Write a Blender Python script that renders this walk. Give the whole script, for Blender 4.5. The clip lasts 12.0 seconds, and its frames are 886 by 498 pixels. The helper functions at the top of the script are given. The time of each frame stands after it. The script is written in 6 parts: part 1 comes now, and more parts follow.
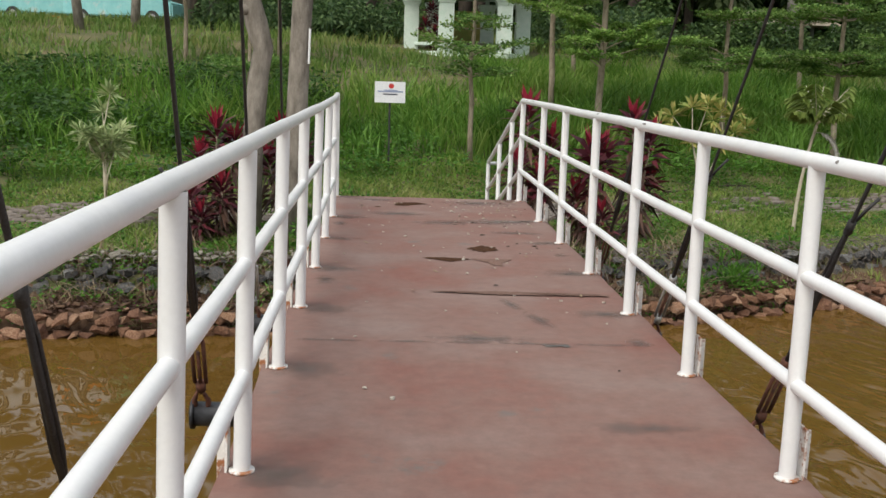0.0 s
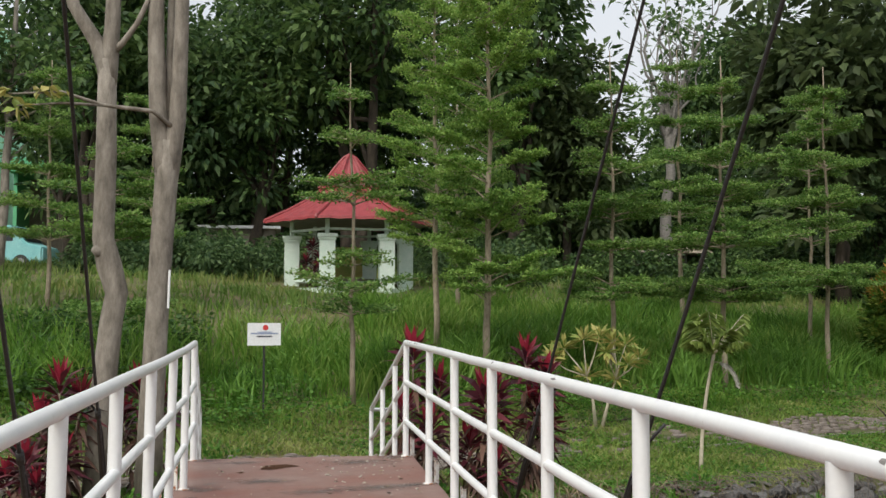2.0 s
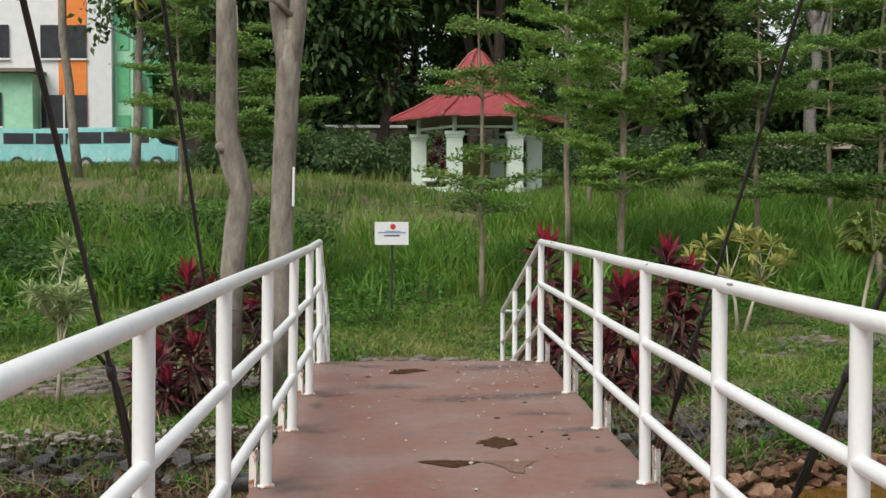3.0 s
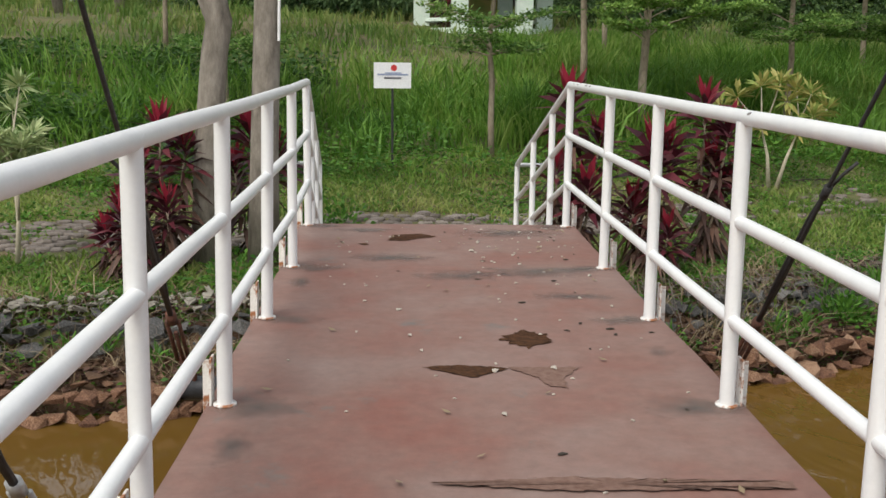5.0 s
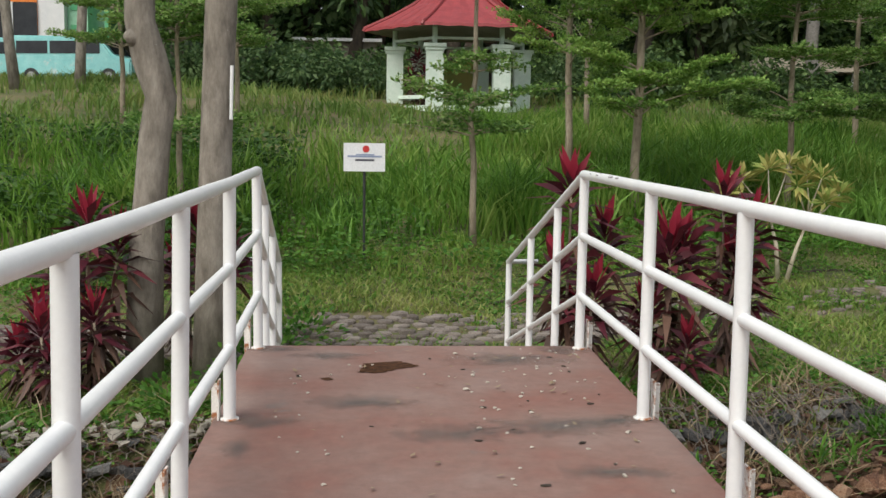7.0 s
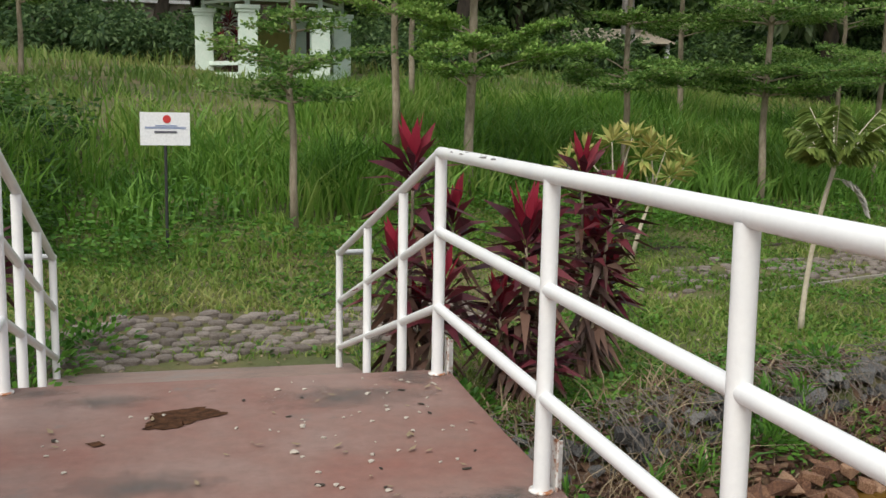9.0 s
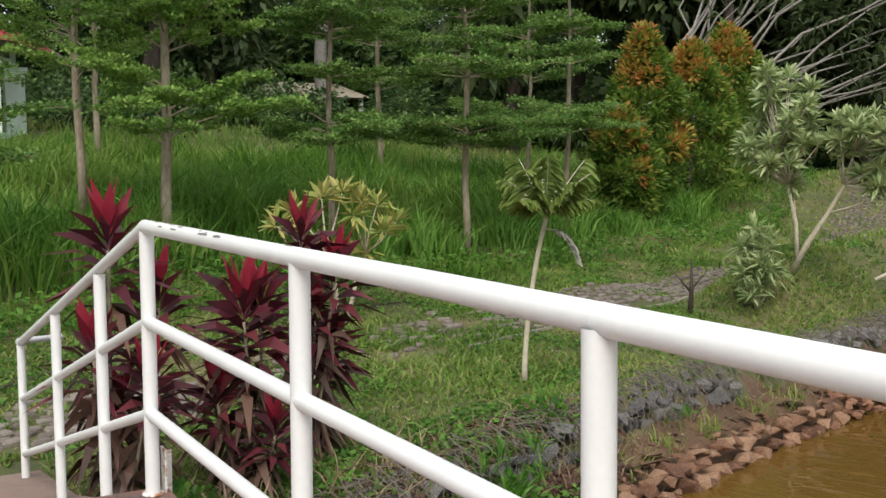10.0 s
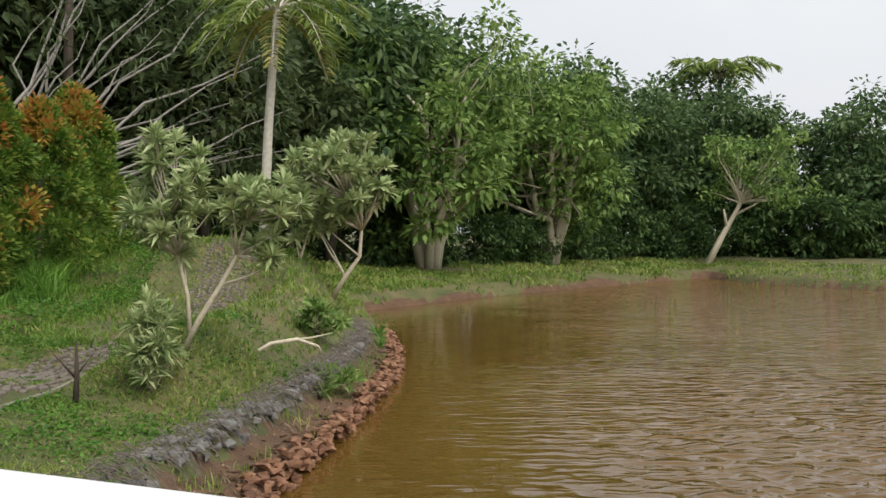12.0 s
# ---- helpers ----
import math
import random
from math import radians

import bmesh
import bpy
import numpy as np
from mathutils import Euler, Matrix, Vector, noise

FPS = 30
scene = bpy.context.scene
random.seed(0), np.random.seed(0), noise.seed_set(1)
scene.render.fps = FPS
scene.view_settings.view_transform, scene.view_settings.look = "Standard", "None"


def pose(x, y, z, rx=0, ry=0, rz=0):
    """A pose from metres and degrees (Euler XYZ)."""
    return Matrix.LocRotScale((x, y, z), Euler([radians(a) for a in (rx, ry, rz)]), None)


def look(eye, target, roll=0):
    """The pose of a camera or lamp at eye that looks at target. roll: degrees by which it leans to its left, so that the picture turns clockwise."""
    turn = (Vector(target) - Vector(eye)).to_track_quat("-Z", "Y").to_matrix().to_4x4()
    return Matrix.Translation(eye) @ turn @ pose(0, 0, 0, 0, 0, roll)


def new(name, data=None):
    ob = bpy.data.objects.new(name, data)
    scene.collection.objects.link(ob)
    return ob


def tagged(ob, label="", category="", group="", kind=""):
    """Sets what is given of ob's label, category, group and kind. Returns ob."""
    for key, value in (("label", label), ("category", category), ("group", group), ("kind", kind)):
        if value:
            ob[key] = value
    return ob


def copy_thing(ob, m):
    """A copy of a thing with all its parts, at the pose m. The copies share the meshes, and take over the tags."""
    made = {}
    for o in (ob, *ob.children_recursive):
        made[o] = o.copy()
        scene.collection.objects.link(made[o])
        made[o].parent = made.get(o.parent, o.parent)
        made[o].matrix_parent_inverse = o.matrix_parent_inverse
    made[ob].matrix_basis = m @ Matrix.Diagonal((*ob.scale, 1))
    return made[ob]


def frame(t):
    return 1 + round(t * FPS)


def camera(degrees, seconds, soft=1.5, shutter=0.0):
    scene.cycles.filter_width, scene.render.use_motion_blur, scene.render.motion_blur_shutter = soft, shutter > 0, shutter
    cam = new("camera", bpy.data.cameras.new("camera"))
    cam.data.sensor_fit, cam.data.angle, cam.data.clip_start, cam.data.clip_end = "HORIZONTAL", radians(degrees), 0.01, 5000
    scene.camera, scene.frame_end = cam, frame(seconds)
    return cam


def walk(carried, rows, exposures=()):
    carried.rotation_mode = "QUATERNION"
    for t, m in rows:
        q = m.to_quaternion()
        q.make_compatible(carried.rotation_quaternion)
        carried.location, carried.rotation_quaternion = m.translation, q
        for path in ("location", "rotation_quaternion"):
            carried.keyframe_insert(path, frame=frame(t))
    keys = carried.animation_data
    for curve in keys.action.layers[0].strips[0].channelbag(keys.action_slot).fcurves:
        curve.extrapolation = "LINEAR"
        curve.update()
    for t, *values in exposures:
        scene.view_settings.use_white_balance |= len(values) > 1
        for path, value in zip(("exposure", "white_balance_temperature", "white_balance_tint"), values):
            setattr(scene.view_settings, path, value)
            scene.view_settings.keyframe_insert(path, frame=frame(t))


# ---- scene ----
cam = camera(46.8, 12.0)
PATH = [
    (0, (-0.336, 0.24, 1.238), (-0.237, 2.209, 0.905), 1.9),
    (0.5, (-0.308, 0.439, 1.246), (-0.06, 2.398, 0.926), 1.8),
    (1, (-0.26, 0.709, 1.251), (0.089, 2.661, 0.988), 1.5),
    (1.5, (-0.164, 1.077, 1.288), (0.222, 3.038, 1.222), 0.5),
    (2, (-0.16, 1.364, 1.305), (0.148, 3.337, 1.426), 0.1),
    (2.5, (-0.158, 1.657, 1.292), (0.009, 3.648, 1.363), -0.2),
    (3, (-0.153, 1.994, 1.279), (-0.09, 3.991, 1.205), 0.0),
    (3.5, (-0.163, 2.342, 1.248), (-0.112, 4.33, 1.036), 0.2),
    (5.5, (-0.196, 3.627, 1.209), (-0.131, 5.59, 0.835), 0.8),
    (6, (-0.216, 4.01, 1.225), (-0.177, 5.976, 0.862), 0.6),
    (6.5, (-0.221, 4.42, 1.244), (-0.177, 6.4, 0.97), 0.6),
    (7, (-0.209, 4.763, 1.239), (-0.091, 6.747, 1.016), 0.8),
    (7.5, (-0.159, 5.11, 1.248), (0.1, 7.079, 1.01), 0.7),
    (9.5, (-0.081, 6.444, 1.215), (0.584, 8.311, 0.942), 0.8),
    (10, (-0.011, 6.767, 1.251), (0.993, 8.489, 1.082), -0.3),
    (10.5, (0.083, 7.143, 1.274), (1.387, 8.652, 1.132), 0.3),
    (11, (0.223, 7.516, 1.222), (1.786, 8.759, 1.109), -0.1),
    (11.5, (0.344, 8.013, 1.205), (2.099, 8.968, 1.131), -0.0),
    (12, (0.37, 8.256, 1.225), (2.212, 9.033, 1.193), 0.3),
]
walk(cam, [(t, look(eye, target, roll)) for t, eye, target, roll in PATH], [(0.0, -0.08, 6300, 10), (6.0, -0.06, 6300, 10), (9.5, 0.0, 6300, 10), (10.2, 0.12, 6300, 10), (10.8, 0.14, 6300, 10), (11.5, 0.03, 6350, 10), (12.0, 0.02, 6400, 10)])

# ---- light ----
world = bpy.data.worlds.new("sky")
scene.world = world
world.use_nodes = True
wn, wl = world.node_tree.nodes, world.node_tree.links
sky = wn.new("ShaderNodeTexSky")
sky.sky_type, sky.sun_disc = "NISHITA", False
sky.sun_elevation, sky.sun_rotation = radians(50), radians(215)
sky.air_density, sky.dust_density = 2.5, 6.0
# a veil of even cloud over the clear sky
veil = wn.new("ShaderNodeMixRGB")
veil.inputs[0].default_value = 0.8
cloud = wn.new("ShaderNodeTexNoise")
cloud.inputs["Scale"].default_value, cloud.inputs["Detail"].default_value = 2.2, 5
tone = wn.new("ShaderNodeValToRGB")
tone.color_ramp.elements[0].position, tone.color_ramp.elements[1].position = 0.35, 0.7
tone.color_ramp.elements[0].color, tone.color_ramp.elements[1].color = (8.2, 8.5, 9.2, 1), (9.6, 9.7, 10.0, 1)
wl.new(cloud.outputs["Fac"], tone.inputs[0])
wl.new(sky.outputs[0], veil.inputs[1])
wl.new(tone.outputs[0], veil.inputs[2])
wl.new(veil.outputs[0], wn["Background"].inputs[0])
wn["Background"].inputs[1].default_value = 0.105
sun = new("sun", bpy.data.lights.new("sun", "SUN"))
sun.data.energy, sun.data.angle, sun.data.color = 2.9, radians(40), (1.0, 0.95, 0.86)
sun.matrix_world = look((0, 0, 30), (0 + 14, 0 + 20, 0))


# ---- materials ----
def shader(name, colors, scale=8.0, detail=5.0, rough=0.8, bump=0.3, bump_scale=40.0, dist=0.02, metal=0.0, vary=0.0, through_light=0.0, island=False, spec=0.5, stretch=None, grime=None, grain=0.14):
    """A node material: colours ramped over noise at one scale, relief at another, wear and grime as a third."""
    m = bpy.data.materials.new(name)
    m.use_nodes = True
    n, l = m.node_tree.nodes, m.node_tree.links
    b = n["Principled BSDF"]
    co = n.new("ShaderNodeTexCoord")
    src = co.outputs["Object"]
    if stretch:
        mp = n.new("ShaderNodeMapping")
        mp.inputs["Scale"].default_value = stretch
        l.new(src, mp.inputs[0])
        src = mp.outputs[0]
    no = n.new("ShaderNodeTexNoise")
    no.inputs["Scale"].default_value, no.inputs["Detail"].default_value, no.inputs["Roughness"].default_value = scale, detail, 0.62
    l.new(src, no.inputs["Vector"])
    ramp = n.new("ShaderNodeValToRGB")
    els = ramp.color_ramp.elements
    k = len(colors)
    els[0].position, els[1].position = 0.3, 0.7
    els[0].color, els[1].color = (*colors[0], 1), (*colors[-1], 1)
    for j in range(1, k - 1):
        els.new(0.3 + 0.4 * j / (k - 1)).color = (*colors[j], 1)
    fac = no.outputs["Fac"]
    if vary:
        if island:
            ge = n.new("ShaderNodeNewGeometry")
            rnd = ge.outputs["Random Per Island"]
        else:
            rnd = n.new("ShaderNodeObjectInfo").outputs["Random"]
        ma = n.new("ShaderNodeMath")
        ma.operation = "MULTIPLY_ADD"
        l.new(rnd, ma.inputs[0])
        ma.inputs[1].default_value = vary
        su = n.new("ShaderNodeMath")
        su.operation = "SUBTRACT"
        l.new(fac, su.inputs[0])
        su.inputs[1].default_value = vary / 2
        l.new(su.outputs[0], ma.inputs[2])
        fac = ma.outputs[0]
    l.new(fac, ramp.inputs[0])
    col = ramp.outputs[0]
    if grime:
        g = n.new("ShaderNodeTexNoise")
        g.inputs["Scale"].default_value, g.inputs["Detail"].default_value = grime[1], 8
        g.inputs["Roughness"].default_value = 0.7
        l.new(co.outputs["Object"], g.inputs["Vector"])
        gr = n.new("ShaderNodeValToRGB")
        gr.color_ramp.elements[0].position, gr.color_ramp.elements[1].position = grime[2], grime[2] + 0.09
        l.new(g.outputs["Fac"], gr.inputs[0])
        mx = n.new("ShaderNodeMixRGB")
        mx.inputs[2].default_value = (*grime[0], 1)
        l.new(gr.outputs[0], mx.inputs[0])
        l.new(col, mx.inputs[1])
        col = mx.outputs[0]
    if bump:
        fi = n.new("ShaderNodeTexNoise")
        fi.inputs["Scale"].default_value, fi.inputs["Detail"].default_value, fi.inputs["Roughness"].default_value = scale * 11, 6, 0.75
        l.new(src, fi.inputs["Vector"])
        fr_ = n.new("ShaderNodeMapRange")
        fr_.inputs["From Min"].default_value, fr_.inputs["From Max"].default_value = 0.3, 0.7
        fr_.inputs["To Min"].default_value, fr_.inputs["To Max"].default_value = 1 - grain, 1 + grain
        l.new(fi.outputs["Fac"], fr_.inputs["Value"])
        fm = n.new("ShaderNodeVectorMath")
        fm.operation = "SCALE"
        l.new(col, fm.inputs[0])
        l.new(fr_.outputs["Result"], fm.inputs["Scale"])
        col = fm.outputs[0]
    l.new(col, b.inputs["Base Color"])
    b.inputs["Roughness"].default_value, b.inputs["Metallic"].default_value = rough, metal
    b.inputs["Specular IOR Level"].default_value = spec
    if bump:
        bn = n.new("ShaderNodeTexNoise")
        bn.inputs["Scale"].default_value, bn.inputs["Detail"].default_value = bump_scale, 6
        l.new(src, bn.inputs["Vector"])
        bu = n.new("ShaderNodeBump")
        bu.inputs["Strength"].default_value, bu.inputs["Distance"].default_value = bump, dist
        l.new(bn.outputs["Fac"], bu.inputs["Height"])
        l.new(bu.outputs[0], b.inputs["Normal"])
    if through_light:
        tr = n.new("ShaderNodeBsdfTranslucent")
        l.new(col, tr.inputs[0])
        mi = n.new("ShaderNodeMixShader")
        mi.inputs[0].default_value = through_light
        l.new(b.outputs[0], mi.inputs[1])
        l.new(tr.outputs[0], mi.inputs[2])
        l.new(mi.outputs[0], n["Material Output"].inputs[0])
    return m


def leaf_mat(name, colors, light=0.4, rough=0.55, scale=1.2, vary=0.5):
    return shader(name, colors, scale=scale, rough=rough, bump=0, vary=vary, island=True, through_light=light, spec=0.35)


WHITE = shader("white_gloss_paint", [(0.74, 0.75, 0.75), (0.82, 0.82, 0.8)], scale=6, rough=0.32, bump=0.12, bump_scale=60, dist=0.003, grime=((0.42, 0.38, 0.33), 9, 0.675), grain=0.03)
WHITE_RUST = shader("rusted_white_paint", [(0.72, 0.7, 0.66), (0.8, 0.78, 0.74)], scale=9, rough=0.6, bump=0.3, bump_scale=70, dist=0.004, grime=((0.33, 0.13, 0.05), 13, 0.5))
DECK = shader("worn_red_deck_paint", [(0.2, 0.082, 0.06), (0.205, 0.118, 0.094), (0.235, 0.165, 0.14)], scale=1.3, detail=9, rough=0.72, bump=0.25, bump_scale=120, dist=0.004, grime=((0.15, 0.132, 0.118), 2.0, 0.61))
RAMPMAT = shader("worn_red_grey_concrete", [(0.17, 0.13, 0.11), (0.25, 0.17, 0.14), (0.22, 0.2, 0.18)], scale=1.6, detail=9, rough=0.8, bump=0.3, bump_scale=90, dist=0.004)
WORN = shader("bare_grey_worn_coat", [(0.085, 0.085, 0.08), (0.15, 0.135, 0.12)], scale=14, rough=0.8, bump=0.3, bump_scale=80, dist=0.004)
STAIN = WORN.copy()
STAIN.name = "soft_edged_worn_patch"
sn, sl = STAIN.node_tree.nodes, STAIN.node_tree.links
sco = sn.new("ShaderNodeTexCoord")
slen = sn.new("ShaderNodeVectorMath")
slen.operation = "LENGTH"
sl.new(sco.outputs["Object"], slen.inputs[0])
sgeo = sn.new("ShaderNodeNewGeometry")
snoise = sn.new("ShaderNodeTexNoise")
snoise.inputs["Scale"].default_value, snoise.inputs["Detail"].default_value, snoise.inputs["Roughness"].default_value = 9.0, 7, 0.7
sl.new(sgeo.outputs["Position"], snoise.inputs["Vector"])
smix = sn.new("ShaderNodeMath")
smix.operation = "MULTIPLY_ADD"
sl.new(snoise.outputs["Fac"], smix.inputs[0])
smix.inputs[1].default_value = 1.7
sneg = sn.new("ShaderNodeMath")
sneg.operation = "MULTIPLY_ADD"
sl.new(slen.outputs["Value"], sneg.inputs[0])
sneg.inputs[1].default_value, sneg.inputs[2].default_value = -0.9, 0.0
sl.new(sneg.outputs[0], smix.inputs[2])
sramp = sn.new("ShaderNodeValToRGB")
sramp.color_ramp.elements[0].position, sramp.color_ramp.elements[1].position = 0.18, 1.0
sramp.color_ramp.elements[1].color = (0.66, 0.66, 0.66, 1)
sl.new(smix.outputs[0], sramp.inputs[0])
sl.new(sramp.outputs[0], sn["Principled BSDF"].inputs["Alpha"])
HOLE = shader("dark_rotten_hole", [(0.028, 0.014, 0.008), (0.095, 0.045, 0.022)], scale=30, rough=0.9, spec=0.1, bump=0.6, bump_scale=90, dist=0.01)
MESHWIRE = shader("rusty_wire_mesh", [(0.12, 0.06, 0.04), (0.2, 0.12, 0.09)], scale=40, rough=0.8, bump=0.2)
DARKSTEEL = shader("dark_wet_steel", [(0.02, 0.022, 0.025), (0.05, 0.05, 0.055)], scale=12, rough=0.45, metal=0.3, bump=0.2)
ROPE = shader("black_stay_cable", [(0.012, 0.012, 0.013), (0.035, 0.032, 0.03)], scale=60, rough=0.65, bump=0.6, bump_scale=150, dist=0.004)
RUST = shader("rusty_fitting", [(0.05, 0.025, 0.018), (0.16, 0.06, 0.035)], scale=25, rough=0.8, bump=0.4)
GALV = shader("galvanised_fitting", [(0.35, 0.35, 0.34), (0.5, 0.5, 0.48)], scale=30, rough=0.5, metal=0.6, bump=0.1)
EARTH = shader("grassy_earth", [(0.05, 0.065, 0.02), (0.1, 0.105, 0.035), (0.16, 0.125, 0.06)], scale=0.9, detail=10, rough=0.95, bump=0.8, bump_scale=9, dist=0.06, grime=((0.15, 0.095, 0.055), 0.8, 0.56))
BED = shader("pond_bed_clay", [(0.07, 0.04, 0.022), (0.145, 0.082, 0.045)], scale=3, rough=0.95, bump=0.8, bump_scale=14, dist=0.05)
REDROCK = shader("red_laterite_stone", [(0.11, 0.05, 0.028), (0.23, 0.115, 0.062), (0.38, 0.235, 0.145)], scale=7, rough=0.9, bump=0.8, bump_scale=22, dist=0.02, vary=0.4)
GREYROCK = shader("grey_gabion_stone", [(0.052, 0.052, 0.052), (0.115, 0.113, 0.11), (0.22, 0.215, 0.205)], scale=8, rough=0.9, bump=0.8, bump_scale=25, dist=0.02, vary=0.45)
PAVER = shader("weathered_paving_stone", [(0.13, 0.108, 0.09), (0.2, 0.17, 0.145), (0.29, 0.25, 0.215)], scale=9, rough=0.92, bump=0.5, bump_scale=30, dist=0.012, vary=0.4)
CRUMB = shader("pale_mortar_crumb", [(0.34, 0.3, 0.25), (0.5, 0.45, 0.38)], scale=30, rough=0.95, bump=0.2)
KERB = shader("mossy_concrete_kerb", [(0.2, 0.19, 0.15), (0.33, 0.3, 0.25)], scale=10, rough=0.92, bump=0.5, bump_scale=35)
BARK = shader("pale_grey_bark", [(0.11, 0.095, 0.076), (0.215, 0.19, 0.155), (0.31, 0.28, 0.235)], scale=9, rough=0.9, bump=0.7, bump_scale=30, dist=0.02, stretch=(1, 1, 0.35), grime=((0.42, 0.41, 0.37), 17, 0.66))
BARK_DARK = shader("dark_brown_bark", [(0.03, 0.024, 0.018), (0.09, 0.07, 0.05)], scale=7, rough=0.95, bump=0.7, bump_scale=20, dist=0.03, stretch=(1, 1, 0.3))
BARK_TAN = shader("tan_young_bark", [(0.2, 0.155, 0.105), (0.4, 0.34, 0.25)], scale=16, rough=0.88, bump=0.5, bump_scale=45, dist=0.01, stretch=(1, 1, 0.4))
BARK_PALE = shader("cream_smooth_bark", [(0.4, 0.35, 0.25), (0.6, 0.54, 0.42)], scale=12, rough=0.8, bump=0.3, bump_scale=40, dist=0.008)
VINE = shader("dry_grey_brown_vine", [(0.09, 0.075, 0.06), (0.22, 0.19, 0.16)], scale=20, rough=0.9, bump=0.2)
BARK_WHITE = shader("whitish_palm_bark", [(0.42, 0.39, 0.33), (0.62, 0.58, 0.5)], scale=9, rough=0.85, bump=0.4, bump_scale=30, dist=0.01)
BARK_SILVER = shader("silver_dead_wood", [(0.2, 0.185, 0.165), (0.36, 0.34, 0.31)], scale=12, rough=0.85, bump=0.4, bump_scale=40, dist=0.01)
GRASS = leaf_mat("tall_grass", [(0.045, 0.125, 0.014), (0.13, 0.27, 0.03), (0.32, 0.42, 0.1)], scale=0.45, vary=0.2)
MEADOW = leaf_mat("yellowing_meadow_grass", [(0.08, 0.165, 0.026), (0.165, 0.26, 0.055), (0.31, 0.32, 0.11)], scale=0.3, vary=0.25)
REED = leaf_mat("broad_grass_blades", [(0.11, 0.24, 0.035), (0.22, 0.4, 0.07)], scale=0.7)
TURF = leaf_mat("short_turf", [(0.095, 0.175, 0.028), (0.2, 0.3, 0.055), (0.37, 0.38, 0.13)], scale=0.6, vary=0.28)
WEED = leaf_mat("weed_leaves", [(0.05, 0.145, 0.018), (0.14, 0.3, 0.04)], scale=2)
BLEACHED = leaf_mat("bleached_frond", [(0.4, 0.38, 0.33), (0.58, 0.56, 0.5)], scale=3, light=0.15)
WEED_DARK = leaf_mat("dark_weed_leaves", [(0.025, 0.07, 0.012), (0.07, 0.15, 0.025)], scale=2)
STRAW = leaf_mat("dry_litter", [(0.16, 0.11, 0.06), (0.34, 0.27, 0.17)], scale=3, light=0.1)
FERNY_LIGHT = leaf_mat("light_almond_leaves", [(0.12, 0.24, 0.045), (0.22, 0.37, 0.075), (0.34, 0.48, 0.12)], scale=0.8)
FERNY = leaf_mat("fine_almond_leaves", [(0.082, 0.175, 0.036), (0.155, 0.28, 0.058), (0.27, 0.4, 0.105)], scale=0.8)
CORD = leaf_mat("burgundy_leaves", [(0.035, 0.008, 0.012), (0.08, 0.014, 0.024), (0.14, 0.03, 0.038)], scale=3, rough=0.4, light=0.2)
CORD_TOP = leaf_mat("crimson_young_leaves", [(0.15, 0.01, 0.022), (0.34, 0.03, 0.055)], scale=3, rough=0.4, light=0.35)
CORD_OLD = leaf_mat("brown_dry_leaves", [(0.055, 0.03, 0.022), (0.14, 0.075, 0.05)], scale=3, light=0.1)
GREYLEAF = leaf_mat("silver_green_leaves", [(0.22, 0.3, 0.12), (0.36, 0.44, 0.2), (0.47, 0.53, 0.27)], scale=2, light=0.25)
YELLEAF = leaf_mat("yellowing_leaves", [(0.28, 0.29, 0.08), (0.46, 0.4, 0.13), (0.28, 0.36, 0.09)], scale=2, light=0.25)
PALMLEAF = leaf_mat("palm_leaflets", [(0.13, 0.2, 0.04), (0.26, 0.33, 0.08)], scale=2)
REDTIP = leaf_mat("hedge_leaves", [(0.06, 0.14, 0.02), (0.14, 0.25, 0.035), (0.27, 0.33, 0.06)], scale=1.6)
REDTOP = leaf_mat("orange_new_leaves", [(0.4, 0.36, 0.06), (0.46, 0.29, 0.06), (0.44, 0.17, 0.05)], scale=2)
# slightly pale and greyed: haze over the far shore is mixed into the colour
BROAD = leaf_mat("broad_green_leaves", [(0.075, 0.145, 0.03), (0.165, 0.27, 0.06), (0.31, 0.43, 0.13)], scale=0.5)
DARKLEAF = leaf_mat("deep_shade_leaves", [(0.034, 0.072, 0.023), (0.075, 0.14, 0.04), (0.15, 0.235, 0.07)], scale=0.4)
PINELEAF = leaf_mat("olive_feathery_leaves", [(0.05, 0.08, 0.03), (0.11, 0.15, 0.055)], scale=0.5)
# lightened a little, with distance haze painted into the leaf colour
FARLEAF = leaf_mat("far_wood_leaves", [(0.04, 0.085, 0.03), (0.09, 0.16, 0.055), (0.17, 0.25, 0.095)], scale=0.25)
ROOF = shader("red_metal_tile_roof", [(0.2, 0.022, 0.027), (0.32, 0.045, 0.046)], scale=5, rough=0.5, bump=0.2)
MINT = shader("pale_mint_plaster", [(0.56, 0.68, 0.58), (0.68, 0.76, 0.68)], scale=5, rough=0.8, bump=0.2, grime=((0.4, 0.42, 0.36), 4, 0.62))
PLASTER = shader("white_plaster", [(0.7, 0.71, 0.72), (0.8, 0.8, 0.8)], scale=2, rough=0.85, bump=0.15, grime=((0.5, 0.5, 0.48), 1.2, 0.66))
ORANGE = shader("orange_paint", [(0.75, 0.2, 0.03), (0.85, 0.27, 0.05)], scale=3, rough=0.7, bump=0.1)
GREENWALL = shader("light_green_paint", [(0.3, 0.62, 0.42), (0.42, 0.72, 0.52)], scale=2, rough=0.75, bump=0.1)
GREENDARK = shader("mid_green_paint", [(0.1, 0.42, 0.2), (0.16, 0.5, 0.26)], scale=2, rough=0.75, bump=0.1)
TEAL = shader("turquoise_paint", [(0.22, 0.55, 0.55), (0.34, 0.66, 0.64)], scale=2.5, rough=0.45, bump=0.05, grime=((0.55, 0.62, 0.6), 2, 0.6))
